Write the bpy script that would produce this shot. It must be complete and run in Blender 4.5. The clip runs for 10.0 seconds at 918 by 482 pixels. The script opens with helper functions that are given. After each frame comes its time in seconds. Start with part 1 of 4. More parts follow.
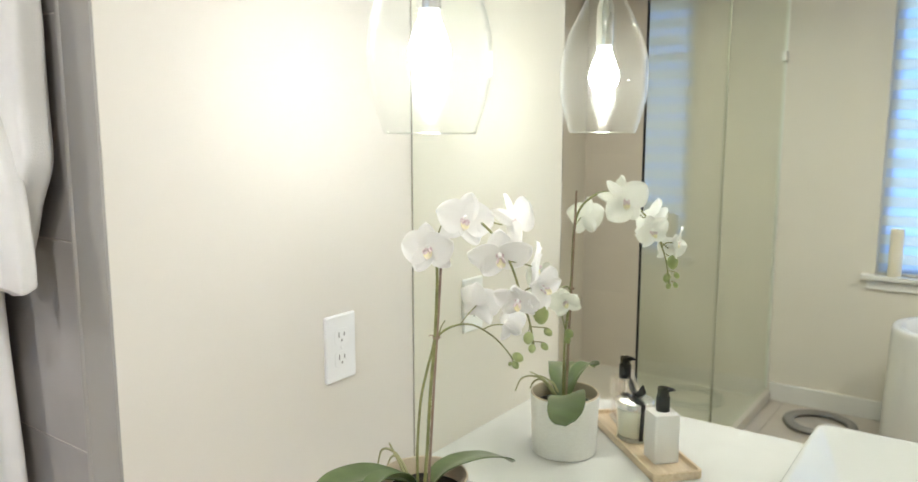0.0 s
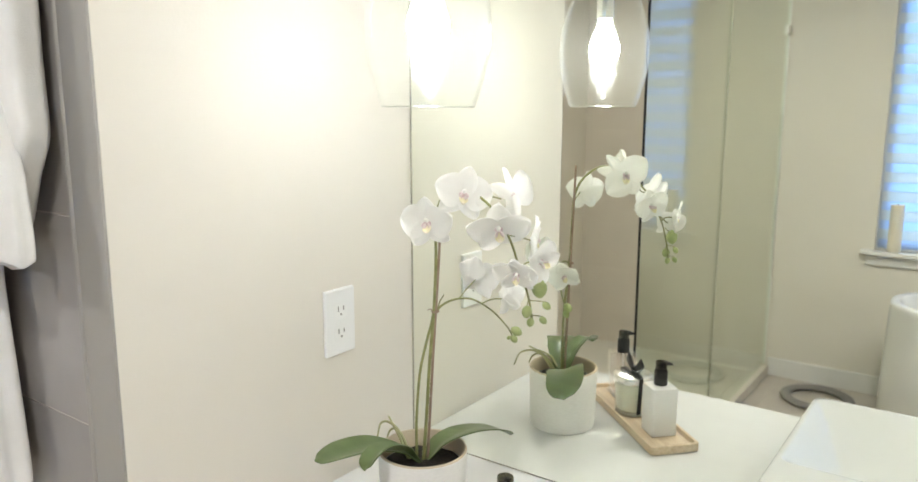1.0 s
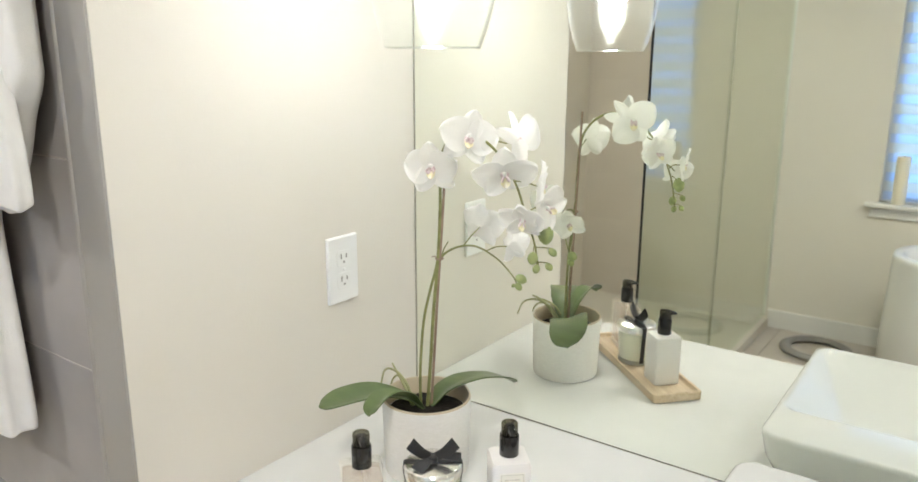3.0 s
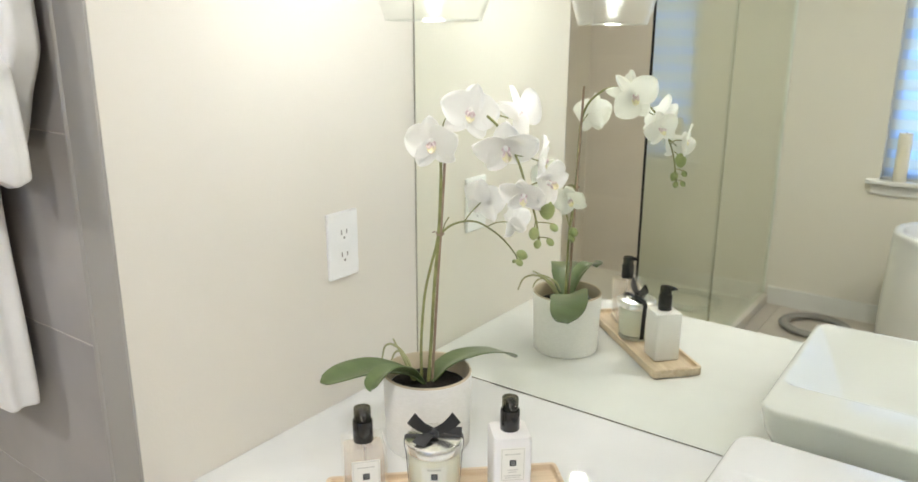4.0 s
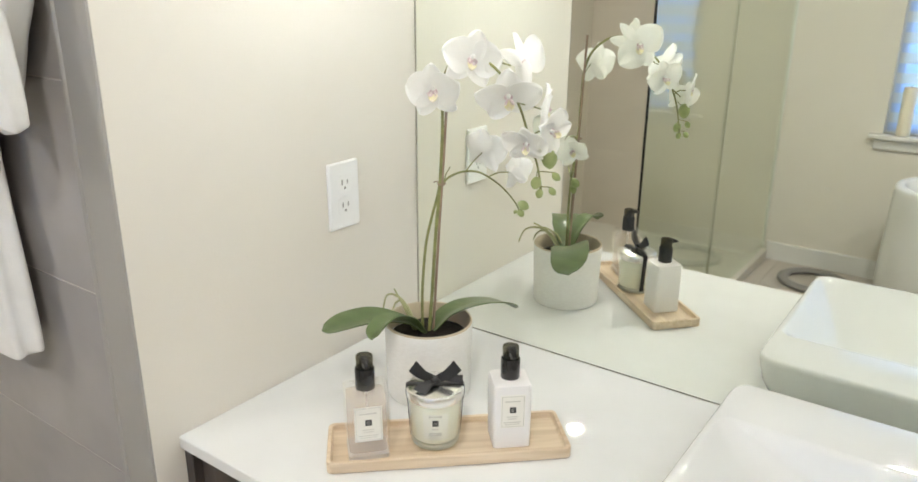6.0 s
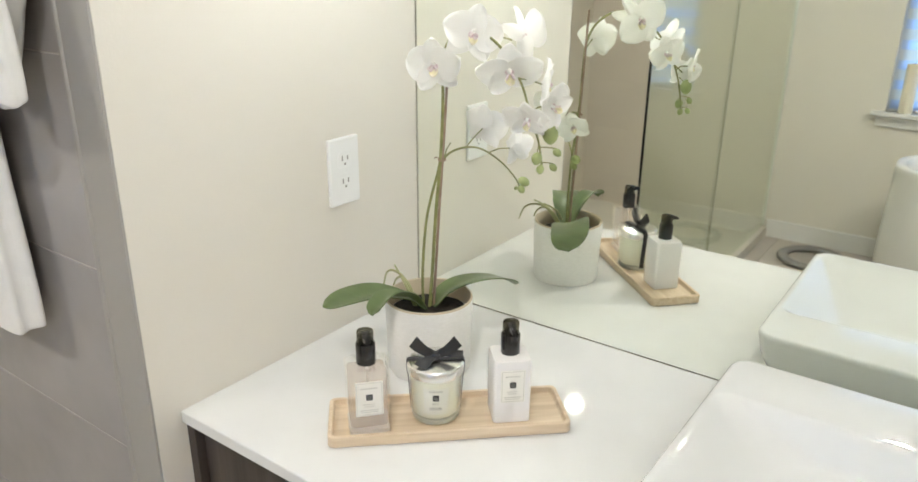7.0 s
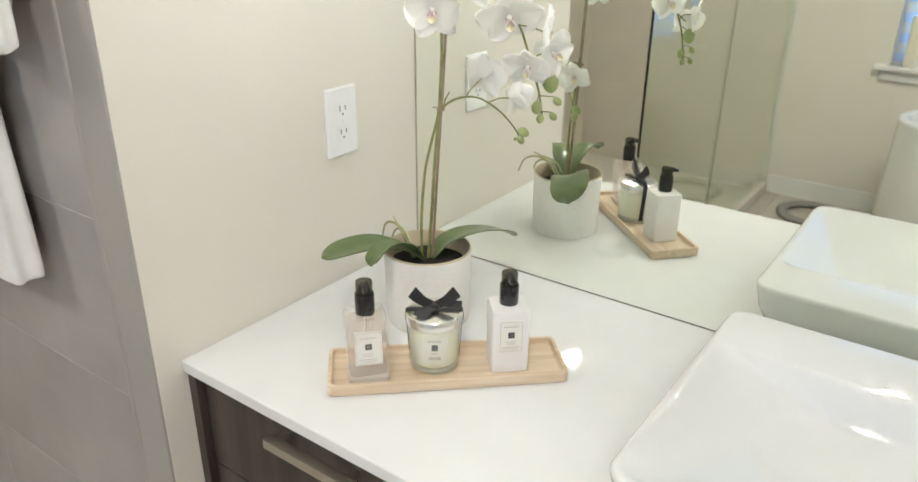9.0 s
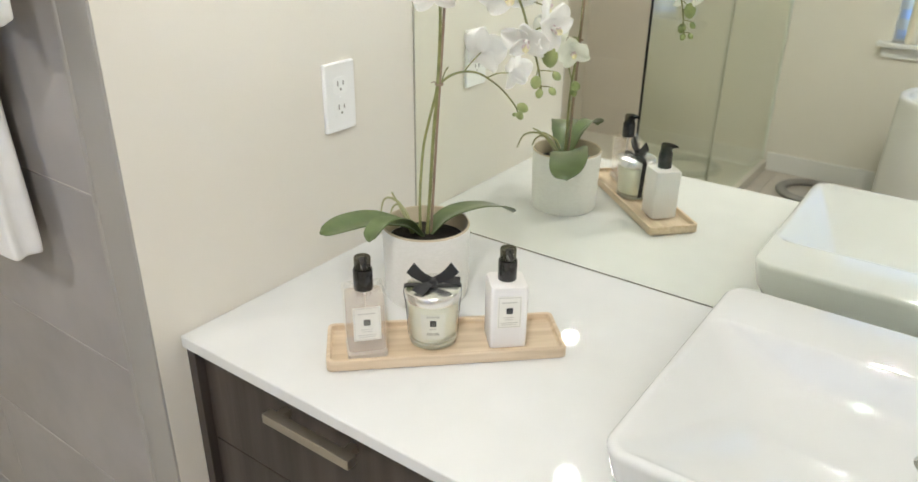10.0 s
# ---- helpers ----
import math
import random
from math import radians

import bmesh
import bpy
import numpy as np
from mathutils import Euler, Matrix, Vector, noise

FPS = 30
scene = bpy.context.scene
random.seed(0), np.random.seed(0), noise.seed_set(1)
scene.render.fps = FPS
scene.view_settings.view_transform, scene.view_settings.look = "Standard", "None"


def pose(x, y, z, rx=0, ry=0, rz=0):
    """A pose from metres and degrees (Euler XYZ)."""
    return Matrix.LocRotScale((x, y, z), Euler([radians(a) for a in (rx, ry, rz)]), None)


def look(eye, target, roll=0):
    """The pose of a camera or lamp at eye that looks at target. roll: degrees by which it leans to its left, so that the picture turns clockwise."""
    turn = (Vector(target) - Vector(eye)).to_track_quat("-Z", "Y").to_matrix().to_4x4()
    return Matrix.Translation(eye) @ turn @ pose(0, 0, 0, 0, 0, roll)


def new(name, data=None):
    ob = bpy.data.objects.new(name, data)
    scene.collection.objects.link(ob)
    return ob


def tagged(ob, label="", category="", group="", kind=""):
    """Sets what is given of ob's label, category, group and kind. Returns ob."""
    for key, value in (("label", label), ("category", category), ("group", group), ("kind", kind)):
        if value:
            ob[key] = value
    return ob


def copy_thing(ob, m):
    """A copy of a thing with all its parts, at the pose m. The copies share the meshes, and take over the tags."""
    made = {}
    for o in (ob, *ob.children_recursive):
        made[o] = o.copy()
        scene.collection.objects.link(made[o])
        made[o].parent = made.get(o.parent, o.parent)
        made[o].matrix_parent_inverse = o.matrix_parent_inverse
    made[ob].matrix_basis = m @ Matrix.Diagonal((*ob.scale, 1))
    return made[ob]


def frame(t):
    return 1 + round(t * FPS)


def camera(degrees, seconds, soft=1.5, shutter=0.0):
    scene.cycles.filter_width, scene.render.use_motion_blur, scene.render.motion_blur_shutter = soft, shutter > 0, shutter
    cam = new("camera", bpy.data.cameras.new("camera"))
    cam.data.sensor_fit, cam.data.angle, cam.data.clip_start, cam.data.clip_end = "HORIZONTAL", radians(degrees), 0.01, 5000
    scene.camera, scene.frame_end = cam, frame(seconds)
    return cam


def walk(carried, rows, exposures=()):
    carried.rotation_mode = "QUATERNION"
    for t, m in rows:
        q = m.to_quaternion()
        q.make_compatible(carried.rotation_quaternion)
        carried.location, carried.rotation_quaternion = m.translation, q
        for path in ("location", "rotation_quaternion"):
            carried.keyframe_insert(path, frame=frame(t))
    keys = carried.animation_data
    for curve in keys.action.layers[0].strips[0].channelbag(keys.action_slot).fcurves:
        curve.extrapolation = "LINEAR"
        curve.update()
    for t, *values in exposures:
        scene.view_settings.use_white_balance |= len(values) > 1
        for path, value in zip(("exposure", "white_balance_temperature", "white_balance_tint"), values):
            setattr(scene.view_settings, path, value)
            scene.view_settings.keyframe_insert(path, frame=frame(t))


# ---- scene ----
cam = camera(62.7, 10.0, 1.6)
cam.data.dof.use_dof = True
cam.data.dof.focus_distance, cam.data.dof.aperture_fstop = 1.10, 7.0
# seconds, place, turn to the left, tilt, lean
PATH = (
    (0, 0.8930, -1.0892, 1.5194, 35.717, -8.367, 0.017),
    (0.5, 0.8947, -1.0887, 1.5195, 35.729, -9.317, 0.040),
    (1, 0.8942, -1.0878, 1.5168, 35.721, -10.201, 0.050),
    (1.5, 0.8919, -1.0858, 1.5147, 35.718, -11.144, 0.135),
    (2, 0.8884, -1.0845, 1.5109, 35.734, -12.016, 0.158),
    (2.5, 0.8843, -1.0818, 1.5067, 35.757, -12.889, 0.194),
    (4, 0.8781, -1.0778, 1.4998, 35.739, -15.466, 0.200),
    (4.5, 0.8773, -1.0778, 1.4971, 35.704, -16.296, 0.264),
    (5, 0.8776, -1.0781, 1.4954, 35.711, -17.145, 0.339),
    (5.5, 0.8766, -1.0788, 1.4931, 35.697, -17.997, 0.371),
    (7, 0.8760, -1.0807, 1.4886, 35.658, -20.516, 0.470),
    (7.5, 0.8760, -1.0807, 1.4870, 35.650, -21.362, 0.512),
    (8, 0.8760, -1.0806, 1.4845, 35.616, -22.172, 0.537),
    (8.5, 0.8753, -1.0805, 1.4816, 35.569, -22.976, 0.597),
    (9, 0.8758, -1.0799, 1.4795, 35.545, -23.818, 0.597),
    (9.5, 0.8758, -1.0793, 1.4777, 35.473, -24.676, 0.672),
    (10, 0.8764, -1.0795, 1.4759, 35.437, -25.472, 0.704),
)


def eye_pose(x, y, z, turn, tilt, lean):
    a, b = radians(turn), radians(tilt)
    way = Vector((-math.sin(a) * math.cos(b), math.cos(a) * math.cos(b), math.sin(b)))
    return look((x, y, z), Vector((x, y, z)) + way, lean)


walk(cam, [(t, eye_pose(*v)) for t, *v in PATH], [(0.0, 0.88), (4.0, 0.88), (10.0, 0.85)])

# ---- world and exposure ----
TOP = 0.87          # counter top
CEIL = 2.40
scene.cycles.sample_clamp_indirect = 0.0    # the mirror throws back all of the lamps' light
world = bpy.data.worlds.new("sky")
scene.world = world
world.use_nodes = True
wn = world.node_tree
sky = wn.nodes.new("ShaderNodeTexSky")
sky.sky_type, sky.sun_disc = "NISHITA", False
sky.sun_elevation, sky.sun_rotation = radians(8), radians(60)
wn.nodes["Background"].inputs[1].default_value = 0.1
wn.links.new(sky.outputs[0], wn.nodes["Background"].inputs[0])


# ---- materials ----
def surface(name, col, rough=0.5, metal=0.0, col2=None, scale=8.0, fine=60.0, bump=0.0, stretch=(1, 1, 1),
            sheen=0.0, coat=0.0, sss=0.0, emit=0.0, vary=0.0, trans=0.0, ior=1.45, rough2=None, detail=4.0, thin=0.0):
    """A procedural surface: two tones by broad noise, fine relief, and a tone of its own for each object."""
    m = bpy.data.materials.new(name)
    m.use_nodes = True
    nt = m.node_tree
    b = nt.nodes["Principled BSDF"]
    b.inputs["Metallic"].default_value = metal
    b.inputs["IOR"].default_value = ior
    b.inputs["Transmission Weight"].default_value = trans
    b.inputs["Coat Weight"].default_value = coat
    b.inputs["Coat Roughness"].default_value = 0.08
    b.inputs["Sheen Weight"].default_value = sheen
    if sss:
        b.inputs["Subsurface Weight"].default_value = sss
        b.inputs["Subsurface Scale"].default_value = 0.01
        b.inputs["Subsurface Radius"].default_value = (1, 0.9, 0.8)
    if emit:
        b.inputs["Emission Color"].default_value = (*col, 1)
        b.inputs["Emission Strength"].default_value = emit
    tc = nt.nodes.new("ShaderNodeTexCoord")
    mp = nt.nodes.new("ShaderNodeMapping")
    mp.inputs["Scale"].default_value = stretch
    nt.links.new(tc.outputs["Object"], mp.inputs[0])
    n1 = nt.nodes.new("ShaderNodeTexNoise")
    n1.inputs["Scale"].default_value, n1.inputs["Detail"].default_value = scale, detail
    n2 = nt.nodes.new("ShaderNodeTexNoise")
    n2.inputs["Scale"].default_value, n2.inputs["Detail"].default_value = fine, 3
    for n in (n1, n2):
        nt.links.new(mp.outputs[0], n.inputs["Vector"])
    ramp = nt.nodes.new("ShaderNodeValToRGB")
    c2 = col2 or tuple(c * 0.93 for c in col)
    ramp.color_ramp.elements[0].position, ramp.color_ramp.elements[0].color = 0.32, (*c2, 1)
    ramp.color_ramp.elements[1].position, ramp.color_ramp.elements[1].color = 0.68, (*col, 1)
    nt.links.new(n1.outputs["Fac"], ramp.inputs[0])
    out = ramp.outputs[0]
    if vary:
        info = nt.nodes.new("ShaderNodeObjectInfo")
        rng = nt.nodes.new("ShaderNodeMapRange")
        rng.inputs["To Min"].default_value, rng.inputs["To Max"].default_value = 1 - vary, 1 + vary
        nt.links.new(info.outputs["Random"], rng.inputs["Value"])
        hs = nt.nodes.new("ShaderNodeHueSaturation")
        nt.links.new(rng.outputs[0], hs.inputs["Value"])
        nt.links.new(out, hs.inputs["Color"])
        out = hs.outputs[0]
    nt.links.new(out, b.inputs["Base Color"])
    r = nt.nodes.new("ShaderNodeMapRange")
    r.inputs["To Min"].default_value = rough
    r.inputs["To Max"].default_value = rough2 if rough2 is not None else min(1, rough * 1.25)
    nt.links.new(n2.outputs["Fac"], r.inputs["Value"])
    nt.links.new(r.outputs[0], b.inputs["Roughness"])
    if thin:
        tl, mx = nt.nodes.new("ShaderNodeBsdfTranslucent"), nt.nodes.new("ShaderNodeMixShader")
        mx.inputs[0].default_value = thin
        nt.links.new(out, tl.inputs[0])
        nt.links.new(b.outputs[0], mx.inputs[1])
        nt.links.new(tl.outputs[0], mx.inputs[2])
        nt.links.new(mx.outputs[0], nt.nodes["Material Output"].inputs[0])
    if bump:
        bp = nt.nodes.new("ShaderNodeBump")
        bp.inputs["Strength"].default_value, bp.inputs["Distance"].default_value = 1.0, bump
        nt.links.new(n2.outputs["Fac"], bp.inputs["Height"])
        nt.links.new(bp.outputs[0], b.inputs["Normal"])
    return m


def clear_glass(name, tint=(1, 1, 1), ior=1.45, gloss=(1, 1, 1), rough=0.0, haze=0.0):
    """Thin clear glass: light goes straight through, gloss grows towards grazing views; the last value adds a pale haze
    for glow in lit glass.
    """
    m = bpy.data.materials.new(name)
    m.use_nodes = True
    nt = m.node_tree
    nt.nodes.remove(nt.nodes["Principled BSDF"])
    tr, gl = nt.nodes.new("ShaderNodeBsdfTransparent"), nt.nodes.new("ShaderNodeBsdfGlossy")
    tr.inputs[0].default_value = (*tint, 1)
    gl.inputs["Color"].default_value = (*gloss, 1)
    gl.inputs["Roughness"].default_value = rough
    lw, mx = nt.nodes.new("ShaderNodeLayerWeight"), nt.nodes.new("ShaderNodeMixShader")
    lw.inputs["Blend"].default_value = 0.5
    pw, ad = nt.nodes.new("ShaderNodeMath"), nt.nodes.new("ShaderNodeMath")
    pw.operation, pw.inputs[1].default_value = "POWER", 5.0
    ad.operation, ad.inputs[1].default_value, ad.inputs[2].default_value = "MULTIPLY_ADD", 0.96, ((ior - 1) / (ior + 1)) ** 2
    nt.links.new(lw.outputs["Facing"], pw.inputs[0])
    nt.links.new(pw.outputs[0], ad.inputs[0])
    nt.links.new(ad.outputs[0], mx.inputs[0])
    clear = tr.outputs[0]
    if haze:
        tl, hazed = nt.nodes.new("ShaderNodeBsdfTranslucent"), nt.nodes.new("ShaderNodeMixShader")
        tl.inputs[0].default_value, hazed.inputs[0].default_value = (0.95, 0.95, 0.93, 1), haze
        nt.links.new(clear, hazed.inputs[1])
        nt.links.new(tl.outputs[0], hazed.inputs[2])
        clear = hazed.outputs[0]
    nt.links.new(clear, mx.inputs[1])
    nt.links.new(gl.outputs[0], mx.inputs[2])
    nt.links.new(mx.outputs[0], nt.nodes["Material Output"].inputs[0])
    return m


def glow(name, col, strength):
    m = bpy.data.materials.new(name)
    m.use_nodes = True
    nt = m.node_tree
    nt.nodes.remove(nt.nodes["Principled BSDF"])
    e = nt.nodes.new("ShaderNodeEmission")
    e.inputs[0].default_value, e.inputs[1].default_value = (*col, 1), strength
    nt.links.new(e.outputs[0], nt.nodes["Material Output"].inputs[0])
    return m


WARM = (1.0, 0.966, 0.918)
PAINT = surface("greige_paint", (0.765, 0.727, 0.650), 0.55, col2=(0.745, 0.706, 0.628), scale=2.5, fine=220, bump=0.0002)
STRIP = surface("grey_jamb_paint", (0.38, 0.365, 0.335), 0.45, scale=3, fine=150, bump=0.0001)
CEILING = surface("ceiling_paint", (0.82, 0.81, 0.78), 0.8, scale=3, fine=150, bump=0.0003)
TRIM = surface("white_trim_paint", (0.82, 0.81, 0.78), 0.35, scale=4, fine=120)
TILE = surface("grey_porcelain_tile", (0.405, 0.385, 0.37), 0.38, col2=(0.325, 0.308, 0.298), scale=4.5, fine=40, bump=0.0002, vary=0.05)
TILE_BACK = surface("brown_grey_porcelain_tile", (0.65, 0.588, 0.515), 0.35, col2=(0.605, 0.543, 0.475), scale=2.2, fine=40, vary=0.02)
GROUT_BACK = surface("brown_grey_grout", (0.61, 0.545, 0.475), 0.8, scale=30, fine=200)
GROUT = surface("pale_grout", (0.62, 0.59, 0.55), 0.85, scale=30, fine=200, bump=0.0003)
FLOOR = surface("beige_floor_tile", (0.52, 0.47, 0.41), 0.3, col2=(0.47, 0.42, 0.37), scale=4, fine=50, vary=0.04)
PAN = surface("pale_shower_pan", (0.62, 0.58, 0.51), 0.4, scale=4, fine=60)
QUARTZ = surface("white_quartz", (0.765, 0.768, 0.752), 0.03, col2=(0.742, 0.745, 0.730), scale=14, fine=180, rough2=0.045)
PORCELAIN = surface("white_glazed_porcelain", (0.735, 0.738, 0.722), 0.04, scale=3, fine=20, rough2=0.055)
ACRYLIC = surface("white_acrylic", (0.80, 0.79, 0.77), 0.2, scale=3, fine=20)
WENGE = surface("dark_stained_wood", (0.080, 0.063, 0.054), 0.42, col2=(0.036, 0.028, 0.024), scale=26, fine=160, bump=0.0003, stretch=(1, 1, 0.07))
NICKEL = surface("brushed_nickel", (0.50, 0.46, 0.40), 0.33, metal=1, scale=10, fine=300, stretch=(0.05, 1, 1), bump=0.00005)
SATIN = surface("satin_steel", (0.86, 0.85, 0.83), 0.42, metal=0.6, scale=10, fine=200)
CHROME = surface("chrome", (0.85, 0.85, 0.84), 0.06, metal=1, scale=5, fine=40)
SILVER = surface("polished_silver", (0.93, 0.92, 0.89), 0.2, metal=1, scale=5, fine=40)
BLACK_TRIM = surface("black_rubber_seal", (0.012, 0.012, 0.012), 0.5)
SEAL = surface("dark_joint", (0.26, 0.245, 0.185), 0.5)
SEAL_PALE = surface("olive_grey_sealant", (0.40, 0.38, 0.30), 0.5)
PLASTIC = surface("white_plastic", (0.89, 0.89, 0.875), 0.3, scale=5, fine=80)
SLOT = surface("grey_slot", (0.30, 0.285, 0.26), 0.6)
TERRY = surface("white_terry_cloth", (0.80, 0.79, 0.76), 0.95, col2=(0.75, 0.74, 0.71), scale=25, fine=600, bump=0.0008, sheen=0.5)
BAMBOO = surface("pale_beech_wood", (0.74, 0.61, 0.45), 0.45, col2=(0.59, 0.455, 0.305), scale=95, fine=260, bump=0.0002, stretch=(0.06, 1, 1))
GLAZE = surface("crackled_white_ceramic", (0.88, 0.87, 0.84), 0.5, col2=(0.83, 0.82, 0.785), scale=130, fine=260, bump=0.0006, stretch=(1, 1, 2.6), detail=8)
RAW_RIM = surface("raw_tan_clay", (0.62, 0.53, 0.38), 0.7, scale=30, fine=150, bump=0.0004)
SOIL = surface("dark_moss_soil", (0.035, 0.028, 0.02), 0.95, col2=(0.015, 0.012, 0.009), scale=80, fine=240, bump=0.004)
LEAF = surface("waxy_orchid_leaf", (0.122, 0.168, 0.064), 0.28, col2=(0.076, 0.110, 0.040), scale=26, fine=110, bump=0.0003, stretch=(0.3, 1, 1), vary=0.12)
STEM = surface("green_stem", (0.30, 0.31, 0.12), 0.5, col2=(0.17, 0.18, 0.065), scale=60, fine=300, bump=0.0003)
STAKE = surface("brown_plant_stake", (0.34, 0.25, 0.18), 0.6, col2=(0.25, 0.17, 0.12), scale=50, fine=250, bump=0.0003)
ROOT = surface("pale_aerial_root", (0.40, 0.40, 0.21), 0.6, scale=50, fine=250)
PETAL = surface("white_silk_petal", (0.97, 0.965, 0.925), 0.6, col2=(0.955, 0.948, 0.905), scale=60, fine=300, thin=0.35, bump=0.0002)
LIP = surface("yellow_pink_lip", (0.94, 0.89, 0.56), 0.5, col2=(0.92, 0.85, 0.76), scale=170, fine=300)
THROAT = surface("pink_speckled_throat", (0.93, 0.89, 0.84), 0.55, col2=(0.68, 0.50, 0.54), scale=330, fine=300)
BUD = surface("green_bud", (0.36, 0.41, 0.18), 0.5, col2=(0.27, 0.33, 0.12), scale=60, fine=250)
PUMP = surface("glossy_black_plastic", (0.012, 0.011, 0.011), 0.12, coat=0.4)
LOTION = surface("white_lotion_bottle", (0.82, 0.80, 0.78), 0.3, scale=10, fine=60, sss=0.1)
WAX = surface("cream_wax", (0.90, 0.865, 0.755), 0.45, scale=15, fine=80, sss=0.3)
PAPER = surface("cream_paper_label", (0.84, 0.82, 0.75), 0.6, scale=20, fine=200)
INK = surface("black_label_ink", (0.02, 0.02, 0.02), 0.5)
FAINT = surface("grey_label_ink", (0.52, 0.50, 0.45), 0.6)
RIBBON = surface("black_satin_ribbon", (0.016, 0.016, 0.017), 0.38, scale=60, fine=500, bump=0.0002, sheen=0.2)
GREY_MAT = surface("dark_grey_ring", (0.27, 0.255, 0.24), 0.6, scale=30, fine=200, bump=0.0005)
CANDLE = surface("ivory_candle", (0.80, 0.74, 0.60), 0.5, scale=10, fine=60, sss=0.3)
# the bulb's glow haze is mixed into this glass as pale translucency
PENDANT_GLASS = clear_glass("clear_blown_glass", (0.985, 0.99, 0.98), 1.18, haze=0.014)
RIM_GLASS = clear_glass("polished_glass_edge", (0.95, 0.96, 0.94), 3.2)
PANE = clear_glass("greenish_shower_glass", (0.93, 0.97, 0.92), 1.45)
JAR_GLASS = clear_glass("clear_jar_glass", (0.97, 0.98, 0.96), 1.5)
BOTTLE_GLASS = clear_glass("bottle_glass", (0.985, 0.985, 0.975), 1.7)
WINDOW_GLASS = clear_glass("window_glass", (0.97, 0.98, 0.98), 1.45)
SMOKE = clear_glass("smoky_clear_plastic", (0.40, 0.385, 0.32), 1.5)
BULB = glow("lit_bulb", (0.96, 0.98, 1.0), 44.0)
BULB_NECK = glow("dimmer_bulb_neck", (0.96, 0.98, 1.0), 7.0)
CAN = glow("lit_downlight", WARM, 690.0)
# for the two added ceiling lamps that fill the vanity front and room
CAN_FILL = glow("fill_downlight_glow", WARM, 750.0)

MIRROR = bpy.data.materials.new("silvered_mirror")
MIRROR.use_nodes = True
_b = MIRROR.node_tree.nodes["Principled BSDF"]
_b.inputs["Base Color"].default_value = (0.960, 0.985, 0.918, 1)
_b.inputs["Metallic"].default_value, _b.inputs["Roughness"].default_value = 1.0, 0.0


def translucent(name, col, through_col, mix, clear=0.0, tint=(1, 1, 1)):
    """Cloth that lets light through; clear: the share of open weave."""
    m = bpy.data.materials.new(name)
    m.use_nodes = True
    nt = m.node_tree
    nt.nodes.remove(nt.nodes["Principled BSDF"])
    d, t, c = (nt.nodes.new(k) for k in ("ShaderNodeBsdfDiffuse", "ShaderNodeBsdfTranslucent", "ShaderNodeBsdfTransparent"))
    d.inputs[0].default_value, t.inputs[0].default_value = (*col, 1), (*through_col, 1)
    c.inputs[0].default_value = (*tint, 1)
    m1, m2 = nt.nodes.new("ShaderNodeMixShader"), nt.nodes.new("ShaderNodeMixShader")
    m1.inputs[0].default_value, m2.inputs[0].default_value = mix, clear
    nt.links.new(d.outputs[0], m1.inputs[1])
    nt.links.new(t.outputs[0], m1.inputs[2])
    nt.links.new(m1.outputs[0], m2.inputs[1])
    nt.links.new(c.outputs[0], m2.inputs[2])
    nt.links.new(m2.outputs[0], nt.nodes["Material Output"].inputs[0])
    return m


SHADE_SOLID = translucent("shade_cloth", (0.80, 0.79, 0.76), (0.88, 0.86, 0.80), 0.58)
SHADE_SHEER = translucent("shade_voile", (0.74, 0.79, 0.87), (0.75, 0.82, 0.94), 0.74, 0.05)
# pale body colour stands in for light refracted inside the clear glass bases
BASE_GLASS = translucent("paled_thick_glass", (0.93, 0.93, 0.84), (0.95, 0.95, 0.88), 0.45, 0.35, (0.99, 0.99, 0.97))
BASE_PINK = translucent("paled_pinkish_glass", (0.95, 0.92, 0.89), (0.97, 0.94, 0.91), 0.45, 0.40, (0.99, 0.98, 0.97))
GEL = translucent("pale_peach_wash", (0.99, 0.90, 0.845), (0.99, 0.925, 0.88), 0.5, 0.74, (1.0, 0.97, 0.945))


# ---- building helpers ----
def mesh_of(bm, smooth=None):
    me = bpy.data.meshes.new("mesh")
    bmesh.ops.recalc_face_normals(bm, faces=bm.faces)
    if smooth is not None:
        flat = bm.faces.layers.int.get("flat")
        for f in bm.faces:
            f.smooth = True
        for e in bm.edges:
            e.smooth = len(e.link_faces) == 2 and e.calc_face_angle() < radians(smooth) and not (flat and any(f[flat] for f in e.link_faces))
    bm.to_mesh(me)
    bm.free()
    return me


def part(name, bm, material, parent=None, label="", smooth=40, at=None):
    """Links a bmesh as one mesh object under a thing or a part."""
    ob = new(name, mesh_of(bm, smooth))
    ob.data.materials.append(material)
    if at is not None:
        ob.matrix_basis = at
    if parent is not None:
        ob.parent = parent
    if label:
        tagged(ob, label)
    return ob


def thing(name, x, y, z, turn, label, category, group="", kind=""):
    ob = new(name)
    ob.empty_display_size = 0.05
    ob.matrix_basis = pose(x, y, z, 0, 0, turn)
    return tagged(ob, label, category, group, kind)


